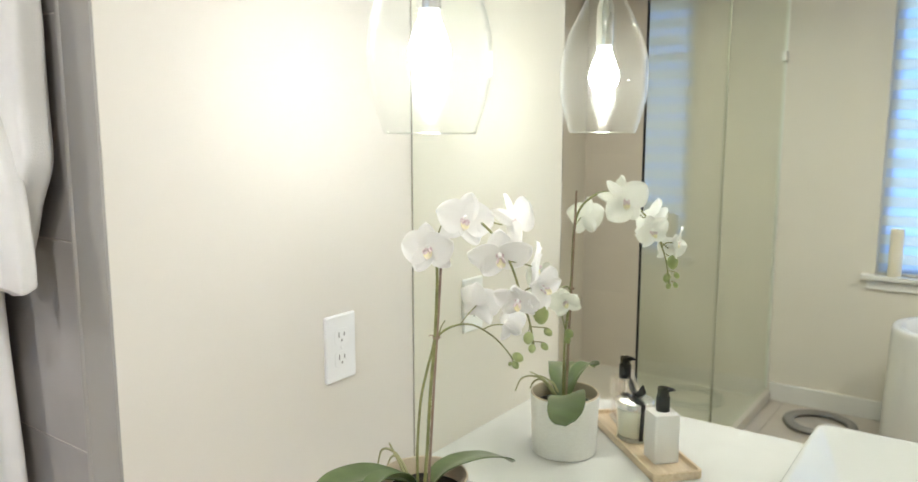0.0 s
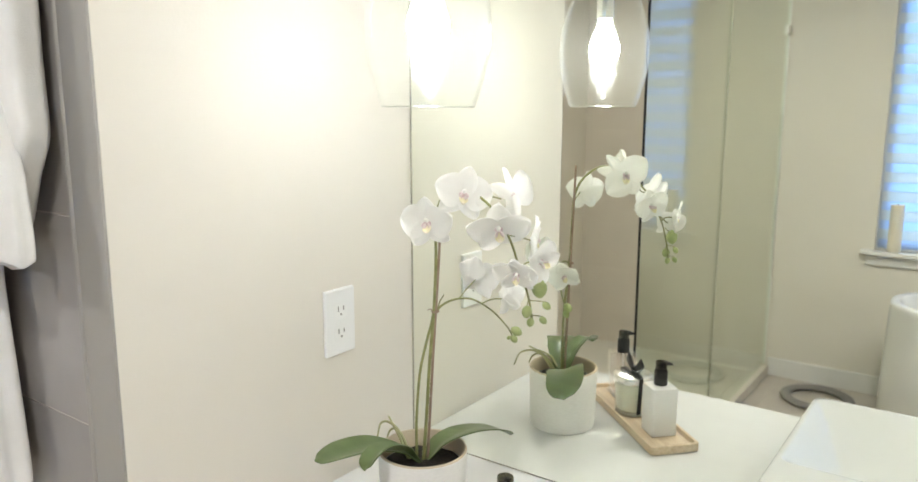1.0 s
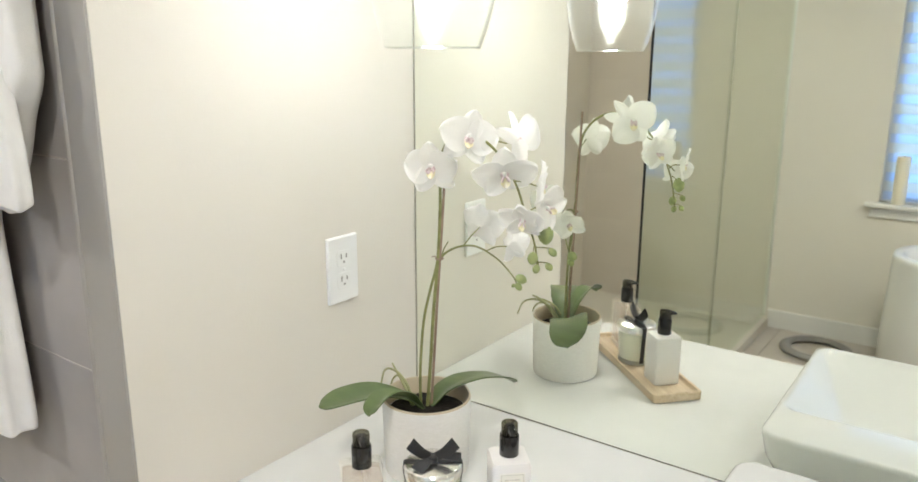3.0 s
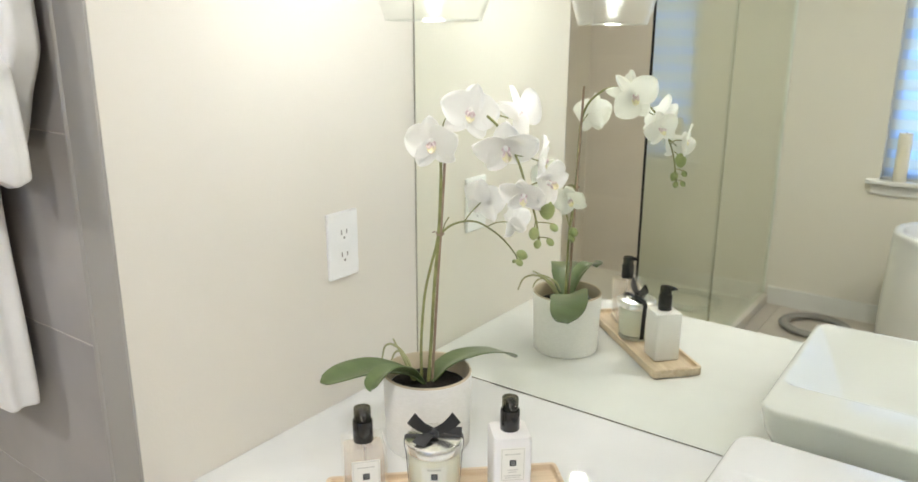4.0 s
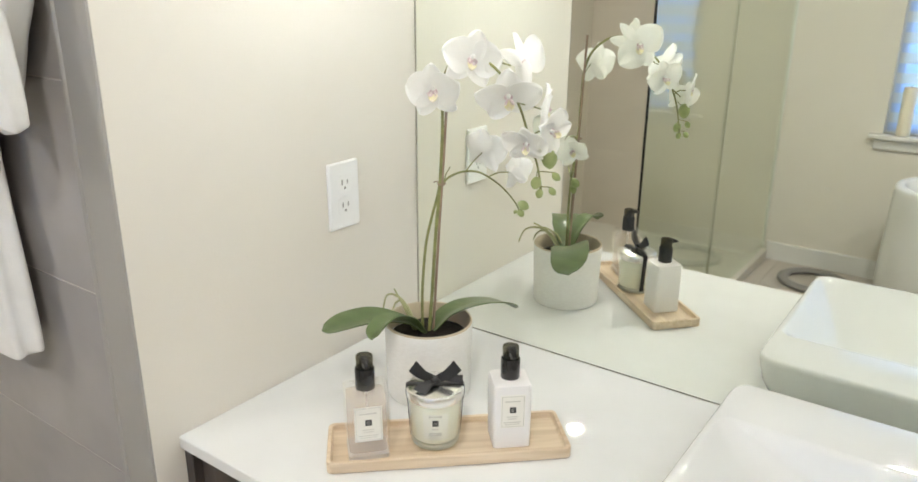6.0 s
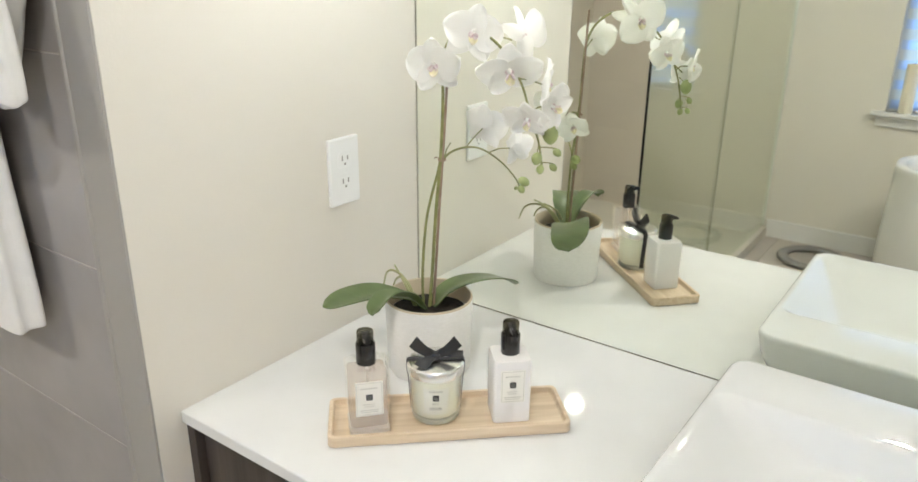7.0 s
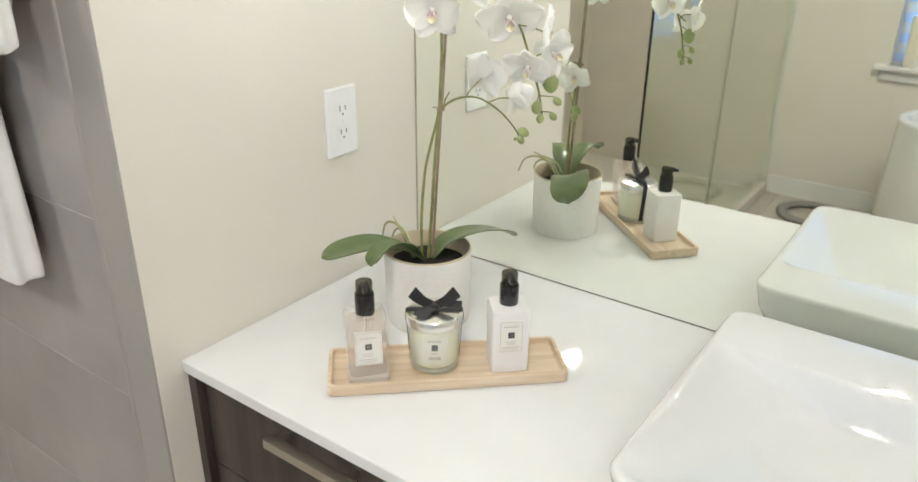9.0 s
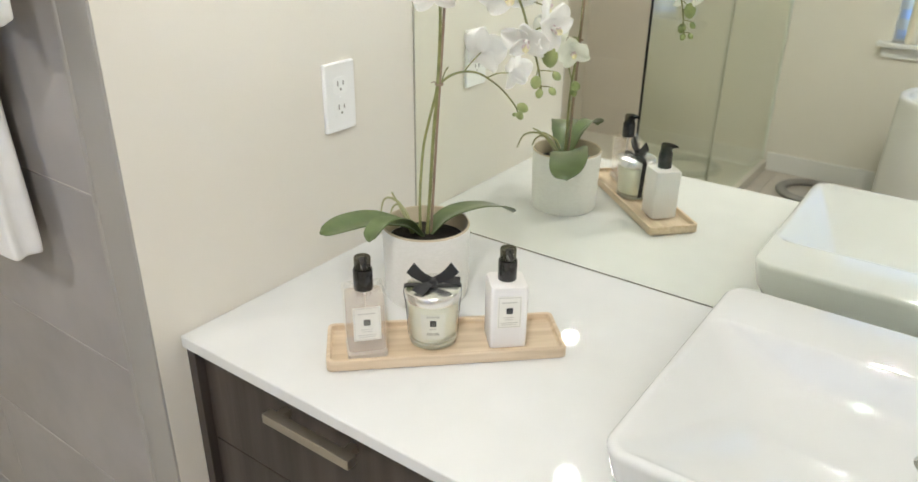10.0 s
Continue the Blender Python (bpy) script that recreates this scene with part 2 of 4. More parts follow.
def box(x0, x1, y0, y1, z0, z1, bevel=0.0, bm=None, segments=2):
    bm = bm or bmesh.new()
    flat = bm.faces.layers.int.get("flat") or bm.faces.layers.int.new("flat")
    ret = bmesh.ops.create_cube(bm, size=1, matrix=Matrix.Translation(((x0 + x1) / 2, (y0 + y1) / 2, (z0 + z1) / 2))
                                @ Matrix.Diagonal((x1 - x0, y1 - y0, z1 - z0, 1)))
    if bevel:
        edges = list({e for v in ret["verts"] for e in v.link_edges})
        bmesh.ops.bevel(bm, geom=edges, offset=bevel, segments=segments, affect="EDGES", profile=0.5)
    bm.normal_update()
    for f in bm.faces:
        if max(abs(c) for c in f.normal) > 0.9999:
            f[flat] = 1
    return bm


def rings(levels, bm=None, cap=(True, True), closed=True):
    """A skin over rings of points, each ring a list of points of the same count."""
    bm = bm or bmesh.new()
    vs = [[bm.verts.new(p) for p in ring] for ring in levels]
    n = len(vs[0])
    for a, b in zip(vs, vs[1:]):
        for i in range(n if closed else n - 1):
            j = (i + 1) % n
            bm.faces.new((a[i], a[j], b[j], b[i]))
    if closed and cap[0]:
        bm.faces.new(vs[0][::-1])
    if closed and cap[1]:
        bm.faces.new(vs[-1])
    return bm


def lathe(profile, n=48, bm=None, cap=(True, True), cx=0, cy=0):
    return rings([[(cx + r * math.cos(2 * math.pi * i / n), cy + r * math.sin(2 * math.pi * i / n), z) for i in range(n)]
                  for r, z in profile], bm, cap)


def rrect(z, hx, hy, r, cx=0, cy=0, k=6):
    """A ring in the shape of a rectangle with rounded corners."""
    pts = []
    for qx, qy, a0 in ((1, 1, 0), (-1, 1, 90), (-1, -1, 180), (1, -1, 270)):
        for i in range(k + 1):
            a = radians(a0 + 90 * i / k)
            pts.append((cx + qx * (hx - r) + r * math.cos(a), cy + qy * (hy - r) + r * math.sin(a), z))
    return pts


def tube(points, radii, n=8, bm=None):
    """A round rod through points, with a radius for each or one for all."""
    pts = [Vector(p) for p in points]
    rad = radii if isinstance(radii, (list, tuple)) else [radii] * len(pts)
    side, levels = Vector((0.31, 0.52, 0.2)), []
    for i, p in enumerate(pts):
        d = (pts[min(i + 1, len(pts) - 1)] - pts[max(i - 1, 0)]).normalized()
        u = (side - d * side.dot(d)).normalized()
        side = u
        v = d.cross(u)
        levels.append([p + (u * math.cos(2 * math.pi * k / n) + v * math.sin(2 * math.pi * k / n)) * rad[i] for k in range(n)])
    return rings(levels, bm)


def curve(points, steps=6):
    """A smooth line through points (Catmull-Rom)."""
    p = [Vector(q) for q in points]
    p = [p[0] * 2 - p[1]] + p + [p[-1] * 2 - p[-2]]
    out = []
    for a, b, c, d in zip(p, p[1:], p[2:], p[3:]):
        for i in range(steps):
            t = i / steps
            out.append(0.5 * (2 * b + (c - a) * t + (2 * a - 5 * b + 4 * c - d) * t * t + (3 * b - a - 3 * c + d) * t ** 3))
    return out + [p[-2]]


def structure(name, bm, material, label, category="", smooth=30):
    return tagged(part(name, bm, material, None, "", smooth), label, category, "", "structure")


# ---- the room ----
STUB = -0.593        # end of the short wall beside the vanity
FAR = -3.30          # window wall
SHOWER = -1.27       # far side of the shower
EAST = 2.60
GLASS = -0.10
X0, X1, Z0, Z1 = 0.40, 1.75, TOP - 0.09, 2.32    # window opening

structure("floor", box(GLASS - 0.03, EAST, FAR, 0.0, -0.05, -0.004), GROUT, "pale grouted bathroom floor", "floor")
structure("shower_floor", box(SHOWER, GLASS - 0.03, FAR, STUB + 0.004, -0.05, 0.012), PAN, "pale sloping shower floor", "floor")
structure("ceiling", box(SHOWER - 0.1, EAST + 0.1, FAR - 0.1, 0.1, CEIL, CEIL + 0.1), CEILING, "plain white painted ceiling", "ceiling")
structure("wall_mirror_side", box(-0.1, EAST, 0.008, 0.12, -0.05, CEIL), PAINT, "greige painted wall behind the vanity mirror", "wall")
structure("wall_beside_vanity", box(-0.02, 0.0, STUB, 0.008, -0.05, CEIL, 0.001), PAINT, "warm greige painted wall beside the vanity", "wall")
structure("wall_shower_end", box(SHOWER, -0.022, STUB + 0.0015, 0.006, -0.05, CEIL), GROUT, "grouted shower wall behind grey tiles", "wall")
structure("wall_shower_side", box(SHOWER - 0.1, SHOWER, FAR - 0.1, 0.006, -0.05, CEIL), TILE_BACK, "brown-grey tiled side wall of the shower", "wall")
structure("wall_east", box(EAST, EAST + 0.1, FAR - 0.1, 0.12, -0.05, CEIL), PAINT, "plain greige painted wall", "wall")
shower_back = structure("wall_shower_back", box(SHOWER, GLASS - 0.012, FAR - 0.1, FAR - 0.0012, -0.05, CEIL), GROUT_BACK, "grouted back wall of the shower", "wall")
wall_window = tagged(part("wall_window", box(GLASS - 0.012, X0, FAR - 0.12, FAR, -0.05, CEIL), PAINT), "greige painted wall round the window", "wall", "", "structure")
for x0, x1, z0, z1 in ((X0, X1, -0.05, Z0), (X0, X1, Z1, CEIL), (X1, EAST, -0.05, CEIL)):
    part("wall_piece", box(x0, x1, FAR - 0.12, FAR, z0, z1), PAINT, wall_window)
jamb = structure("jamb_trim", box(-0.0715, -0.001, STUB - 0.004, STUB + 0.006, 0.0, CEIL, 0.0015), STRIP, "flat grey jamb strip on the wall end", "trim")
part("edge_bead", tube([(-0.0735, STUB - 0.003, 0.0), (-0.0735, STUB - 0.003, CEIL)], 0.0045, 12), STRIP, jamb, "rounded grey edge bead")
structure("baseboard", box(GLASS + 0.02, EAST, FAR + 0.002, FAR + 0.016, 0.0, 0.105, 0.003), TRIM, "white painted baseboard", "baseboard")
curb = structure("shower_curb", box(GLASS - 0.028, GLASS + 0.028, FAR + 0.002, STUB - 0.006, 0.0, 0.055, 0.004), PAN, "low pale stone shower curb", "curb")

# window with its casing, sill, panes and the banded shade
window = thing("window_1", (X0 + X1) / 2, FAR, Z0, 0, "white framed window with blue daylight behind a shade", "window", "", "structure")
W2, WH = (X1 - X0) / 2, Z1 - Z0
for n, b in (("window_frame", box(-W2, -W2 + 0.045, -0.09, -0.04, 0, WH, 0.003)), ("window_frame", box(W2 - 0.045, W2, -0.09, -0.04, 0, WH, 0.003)),
             ("window_frame", box(-W2 + 0.045, W2 - 0.045, -0.09, -0.04, 0, 0.045, 0.003)), ("window_frame", box(-W2 + 0.045, W2 - 0.045, -0.09, -0.04, WH - 0.045, WH, 0.003)),
             ("window_frame", box(-0.02, 0.02, -0.088, -0.042, 0.045, WH - 0.045, 0.003))):
    part(n, b, TRIM, window)
for s in (-1, 1):
    part("pane", box(min(s * 0.02, s * (W2 - 0.045)), max(s * 0.02, s * (W2 - 0.045)), -0.068, -0.062, 0.045, WH - 0.045), WINDOW_GLASS, window, "clear window pane")
part("window_sill", box(-W2 - 0.06, W2 + 0.06, -0.035, 0.05, -0.022, 0.0, 0.004), TRIM, window)
part("apron", box(-W2 - 0.035, W2 + 0.035, 0.001, 0.016, -0.078, -0.023, 0.003), TRIM, window)

shade = thing("zebra_shade", (X0 + X1) / 2, FAR - 0.022, Z0, 0, "banded fabric window shade, pale blue with daylight", "window shade")
z, k = 0.012, 0
while z < WH - 0.07:
    h = 0.046 if k % 2 == 0 else 0.052
    part("sheer_band" if k % 2 == 0 else "cloth_band", box(-W2 + 0.012, W2 - 0.012, -0.001, 0.001, z, z + h), SHADE_SHEER if k % 2 == 0 else SHADE_SOLID, shade)
    z, k = z + h, k + 1
part("bottom_rail", box(-W2 + 0.01, W2 - 0.01, -0.007, 0.007, 0.001, 0.012, 0.003), TRIM, shade)
part("head_rail", box(-W2 + 0.006, W2 - 0.006, -0.012, 0.02, z, WH - 0.002, 0.004), TRIM, shade)

sky_lamp = bpy.data.lights.new("window_daylight", "AREA")
sky_lamp.shape, sky_lamp.size, sky_lamp.size_y, sky_lamp.energy, sky_lamp.color = "RECTANGLE", X1 - X0, Z1 - Z0, 15, (0.27, 0.52, 1.0)
lamp_ob = new("window_daylight", sky_lamp)
lamp_ob.matrix_world = look(((X0 + X1) / 2, FAR - 0.16, (Z0 + Z1) / 2), ((X0 + X1) / 2, 0, (Z0 + Z1) / 2))


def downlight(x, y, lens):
    d = thing("recessed_downlight", x, y, CEIL, 0, "round white recessed ceiling downlight, unseen, lit", "downlight", "ceiling downlights")
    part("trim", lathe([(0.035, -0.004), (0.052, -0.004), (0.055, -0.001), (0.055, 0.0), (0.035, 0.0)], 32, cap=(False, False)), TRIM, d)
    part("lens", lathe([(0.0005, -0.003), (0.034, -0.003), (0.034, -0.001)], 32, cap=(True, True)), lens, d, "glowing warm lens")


# first is placed by its counter glint; the other two are added, unseen fill
for x, y, lens in ((-0.58, -1.98, CAN), (0.85, -1.38, CAN_FILL), (1.65, -2.0, CAN_FILL)):
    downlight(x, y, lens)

# ---- mirror, vanity, counter ----
mirror = tagged(part("wall_mirror", box(0.004, 2.3, 0.0, 0.006, TOP + 0.0014, TOP + 1.25), MIRROR), "large frameless wall mirror standing on the counter", "mirror")
part("edge_seal", box(0.0, 2.3, 0.001, 0.0075, TOP + 0.0, TOP + 0.0014), SEAL, mirror, "dark joint under the mirror")
part("edge_seal", box(0.0006, 0.004, -0.0005, 0.0075, TOP + 0.0014, TOP + 1.25), SEAL_PALE, mirror, "grey joint beside the mirror")

counter = tagged(part("countertop", box(0.001, 1.75, -0.553, 0.0, TOP - 0.02, TOP, 0.0025, segments=3), QUARTZ, smooth=20), "white polished quartz vanity countertop", "countertop")

vanity = thing("vanity_cabinet", 0.0, 0.0, 0.0, 0, "dark-stained wooden vanity cabinet with drawers", "cabinet")
part("body", box(0.02, 1.72, -0.515, -0.01, 0.10, TOP - 0.021), WENGE, vanity)
part("toe_kick", box(0.02, 1.72, -0.46, -0.02, 0.0, 0.10), WENGE, vanity)
part("side_panel", box(0.001, 0.0195, -0.546, -0.01, 0.0, TOP - 0.021, 0.001), WENGE, vanity)
DX = (0.0225, 0.585, 1.1475, 1.71)
for a, b in zip(DX, DX[1:]):
    for z0, z1 in ((0.684, TOP - 0.025), (0.40, 0.681), (0.105, 0.397)):
        dr = part("drawer_front", box(a + 0.0015, b - 0.0015, -0.5345, -0.5155, z0, z1, 0.0012), WENGE, vanity)
        hm, hz = a + 0.243, TOP - 0.054 if z1 > 0.7 else z1 - 0.03
        hb = box(hm - 0.079, hm + 0.079, -0.566, -0.550, hz - 0.0075, hz + 0.007, 0.0008)
        for e in (-1, 1):
            box(hm + e * 0.062 - 0.006, hm + e * 0.062 + 0.006, -0.5502, -0.534, hz - 0.006, hz + 0.006, 0.0006, hb)
        part("handle", hb, NICKEL, dr, "brushed nickel bar handle")

# ---- vessel sink ----
sink = thing("vessel_sink", 0.935, -0.268, TOP + 0.0005, 0, "white glazed rectangular vessel sink on the counter", "sink")
SX, SY = 0.298, 0.2225
out = [rrect(0.0, SX - 0.026, SY - 0.026, 0.028, k=8), rrect(0.004, SX - 0.018, SY - 0.018, 0.031, k=8), rrect(0.03, SX - 0.007, SY - 0.007, 0.031, k=8),
       rrect(0.066, SX - 0.001, SY - 0.001, 0.030, k=8), rrect(0.0715, SX - 0.0005, SY - 0.0005, 0.030, k=8), rrect(0.0745, SX - 0.003, SY - 0.003, 0.028, k=8),
       rrect(0.0752, SX - 0.006, SY - 0.006, 0.026, k=8)]
# height, margins at the sides, the back and the front, corner radius
IN = ((0.0752, 0.009, 0.106, 0.009, 0.022), (0.0745, 0.0115, 0.1085, 0.0115, 0.022), (0.0720, 0.0150, 0.111, 0.0150, 0.024), (0.066, 0.024, 0.1135, 0.028, 0.030), (0.053, 0.043, 0.117, 0.062, 0.042), (0.039, 0.064, 0.120, 0.108, 0.054),
      (0.029, 0.082, 0.123, 0.148, 0.062), (0.0225, 0.095, 0.127, 0.176, 0.060), (0.0195, 0.103, 0.131, 0.186, 0.054), (0.0185, 0.115, 0.137, 0.194, 0.046), (0.018, 0.16, 0.158, 0.212, 0.030))
for z, side, back, front, r in IN:
    out.append(rrect(z, SX - side, SY - (back + front) / 2, r, 0, (front - back) / 2, 8))
part("basin", rings(out), PORCELAIN, sink, smooth=50)
part("drain", lathe([(0.0005, 0.0205), (0.02, 0.0205), (0.023, 0.0195), (0.023, 0.0182)], 32, cap=(True, False)), CHROME, sink, "round chrome drain").location = (0, 0.033, 0)

# ---- outlet ----
outlet = thing("wall_outlet", 0.0, -0.198, TOP + 0.284, 90, "white plastic duplex wall outlet on the painted wall", "outlet")
# local x runs along the wall, local -y into the room
part("cover_plate", rings([rrect(0, 0.035, 0.0573, 0.003), rrect(0.004, 0.035, 0.0573, 0.003), rrect(0.0062, 0.033, 0.0553, 0.003)]), PLASTIC, outlet, smooth=8, at=pose(0, -0.0005, 0, 90, 0, 0))
for s in (-1, 1):
    face = part("receptacle", rings([rrect(0, 0.0165, 0.0142, 0.008), rrect(0.0003, 0.0165, 0.0142, 0.008), rrect(0.0006, 0.0162, 0.0139, 0.0079)]), PLASTIC, outlet, smooth=8, at=pose(0, -0.0066, s * 0.0195, 90, 0, 0))
    for x, w, h in ((-0.0062, 0.0012, 0.0045), (0.0062, 0.0012, 0.0036)):
        part("slot", box(x - w, x + w, 0.0035 - h, 0.0035 + h, 0.0003, 0.0009), SLOT, face, "dark socket slot")
    part("slot", lathe([(0.0022, 0.0003), (0.0022, 0.0009)], 14, cy=-0.0065), SLOT, face, "round ground hole")
part("screw", lathe([(0.003, 0), (0.003, 0.0008), (0.002, 0.0014)], 14), PLASTIC, outlet, at=pose(0, -0.0066, 0, 90, 0, 0))

# ---- pendant lamp ----
pend = thing("pendant_lamp", 0.2565, -0.272, TOP + 0.645, 0, "clear blown-glass teardrop pendant lamp, lit", "pendant lamp", "pendants over the vanity")
prof = curve([(0.0635, 0, 0.0), (0.0735, 0, 0.03), (0.0825, 0, 0.07), (0.085, 0, 0.105), (0.081, 0, 0.145), (0.067, 0, 0.19), (0.046, 0, 0.232), (0.031, 0, 0.268), (0.026, 0, 0.31), (0.0255, 0, 0.36)], 5)
outer = [(p.x, p.z) for p in prof]
inner = [(r - 0.0022, z) for r, z in outer][::-1]
part("glass_shade", lathe(outer + inner + [outer[0]], 64, cap=(False, False)), PENDANT_GLASS, pend, smooth=60)
globe = curve([(0.002, 0, 0.0770), (0.0140, 0, 0.0800), (0.0240, 0, 0.0885), (0.0285, 0, 0.103), (0.0275, 0, 0.115), (0.0262, 0, 0.120)], 5)
neck = curve([(0.0258, 0, 0.1205), (0.022, 0, 0.134), (0.0165, 0, 0.147), (0.0138, 0, 0.157), (0.0135, 0, 0.1622)], 5)
bulb = part("bulb", lathe([(p.x, p.z) for p in globe], 40), BULB, pend, "glowing white bulb", 60)
part("bulb_neck", lathe([(p.x, p.z) for p in neck], 40), BULB_NECK, bulb, "dimmer tapered bulb neck", 60)
part("shade_rim", lathe([(0.0612, 0.0), (0.0618, -0.0012), (0.0630, -0.0012), (0.0637, 0.0), (0.0630, 0.0012), (0.0618, 0.0012), (0.0612, 0.0)], 64, cap=(False, False)), RIM_GLASS, pend, "polished glass rim", 60)
part("socket", lathe([(0.014, 0.1625), (0.0165, 0.163), (0.0165, 0.225), (0.014, 0.24), (0.008, 0.255), (0.008, 0.36)], 32), CHROME, pend, "chrome lamp socket")
part("cap", lathe([(0.0285, 0.355), (0.0285, 0.40), (0.02, 0.412), (0.004, 0.42)], 32), CHROME, pend)
part("cord", tube([(0, 0, 0.42), (0, 0, CEIL - TOP - 0.645 - 0.02)], 0.002, 8), PUMP, pend)
part("canopy", lathe([(0.055, CEIL - TOP - 0.645), (0.055, CEIL - TOP - 0.66), (0.05, CEIL - TOP - 0.667), (0.004, CEIL - TOP - 0.669)], 32), CHROME, pend)

# unseen second pendant, added to spread light more evenly over counter and wall
copy_thing(pend, pose(1.30, -0.272, TOP + 0.645, 0, 0, 40))

# ---- pot and orchid ----
PX, PY = 0.209, -0.231
pot = thing("flower_pot", PX, PY, TOP + 0.0005, 0, "white crackled ceramic pot with a raw tan rim", "flower pot")
part("pot_wall", lathe([(0.060, 0.0), (0.064, 0.001), (0.0658, 0.004), (0.0690, 0.118), (0.0688, 0.1215)], 64, cap=(True, False)), GLAZE, pot)
part("rim", lathe([(0.0688, 0.1215), (0.0675, 0.1243), (0.0655, 0.1235), (0.0645, 0.119), (0.0640, 0.095)], 64, cap=(False, False)), RAW_RIM, pot, "raw tan clay rim")
soil = bmesh.new()
lathe([(0.0635, 0.094), (0.055, 0.099), (0.04, 0.101), (0.02, 0.104), (0.002, 0.105)], 40, soil, cap=(True, True))
for v in soil.verts:
    v.co.z += 0.004 * noise.noise(v.co * 70)
part("soil", soil, SOIL, pot, "dark mossy potting soil")

orchid = thing("orchid", PX, PY, TOP + 0.10, 0, "white artificial moth orchid with green buds in a pot", "orchid")


def local(p, base=(PX, PY, 0.10)):
    """From places over the counter's corner to the orchid's own."""
    return Vector((p[0] - base[0], p[1] - base[1], p[2] - base[2]))


def rod(name, pts, r0, r1, material, label="", steps=7, n=8, parent=None):
    c = curve([local(p) for p in pts], steps)
    k = len(c) - 1
    return part(name, tube(c, [r0 + (r1 - r0) * i / k for i in range(k + 1)], n), material, parent or orchid, label, 60)


MAIN = ((0.210, -0.231, 0.10), (0.214, -0.228, 0.167), (0.2185, -0.2245, 0.262), (0.2235, -0.220, 0.342), (0.2265, -0.218, 0.42), (0.229, -0.2205, 0.475),
        (0.243, -0.229, 0.510), (0.275, -0.2375, 0.532), (0.312, -0.241, 0.528), (0.348, -0.2445, 0.505), (0.376, -0.250, 0.470), (0.394, -0.2535, 0.43), (0.404, -0.250, 0.400), (0.411, -0.248, 0.364))
rod("flower_stem", MAIN, 0.0029, 0.0013, STEM, "green arching flower stem")
rod("stake", ((0.214, -0.226, 0.095), (0.2215, -0.2205, 0.262), (0.2285, -0.2155, 0.40), (0.2345, -0.2115, 0.535)), 0.0023, 0.0021, STAKE, "slim brown support stake")
rod("flower_stem", ((0.202, -0.2365, 0.10), (0.202, -0.2370, 0.167), (0.206, -0.233, 0.243), (0.2135, -0.227, 0.29), (0.2195, -0.222, 0.320), (0.2225, -0.219, 0.342)), 0.0024, 0.0020, STEM, "second green stem leaning to the first")
LOW = ((0.2225, -0.219, 0.338), (0.226, -0.198, 0.349), (0.231, -0.170, 0.352), (0.2405, -0.140, 0.346), (0.2575, -0.113, 0.325), (0.272, -0.099, 0.304), (0.281, -0.0925, 0.288), (0.283, -0.091, 0.278))
rod("flower_stem", LOW, 0.0019, 0.0010, STEM, "thin side stem")
part("tie", lathe([(0.0055, -0.0015), (0.0066, 0.0), (0.0055, 0.0015), (0.0045, 0.0)], 16, cap=(False, False)), STAKE, orchid, "brown wire tie", at=Matrix.Translation(local((0.2253, -0.2185, 0.342))))
part("tie", tube([local(p) for p in ((0.2253, -0.2185, 0.342), (0.219, -0.224, 0.346), (0.2165, -0.226, 0.344))], 0.0008, 6), STAKE, orchid)


def petal_mesh(length, width, cup, bend, ruffle, seed, point=0.0, nu=11, nv=10):
    """A rounded petal from its root along +y, its face to +z."""
    rnd = random.Random(seed)
    ph = rnd.random() * 6
    g = []
    for i in range(nu + 1):
        t = (1 - math.cos(math.pi * (0.10 + 0.90 * i / nu))) / 2
        w = max(width * 0.5 * math.sin(math.pi * t ** (0.80 + point)) ** 0.5, 0.0004)
        row = []
        for j in range(nv + 1):
            s = 2 * j / nv - 1
            z = cup * (s * s) * w * 0.8 - bend * length * t * t + ruffle * math.sin(4 * s + 3 * t + ph) * t * abs(s)
            row.append(Vector((w * s, length * t, z)))
        g.append(row)
    bm = rings(g, closed=False)
    bmesh.ops.recalc_face_normals(bm, faces=bm.faces)
    ret = bmesh.ops.solidify(bm, geom=bm.faces[:], thickness=0.0006)
    return bm


WHORL = ((0, 0.042, 0.034), (134, 0.040, 0.031), (-134, 0.040, 0.031), (70, 0.044, 0.052), (-70, 0.044, 0.052))
LOPSIDED = ((-46, 0.052, 0.021), (-84, 0.052, 0.022), (150, 0.038, 0.034), (52, 0.044, 0.052), (-140, 0.046, 0.052))


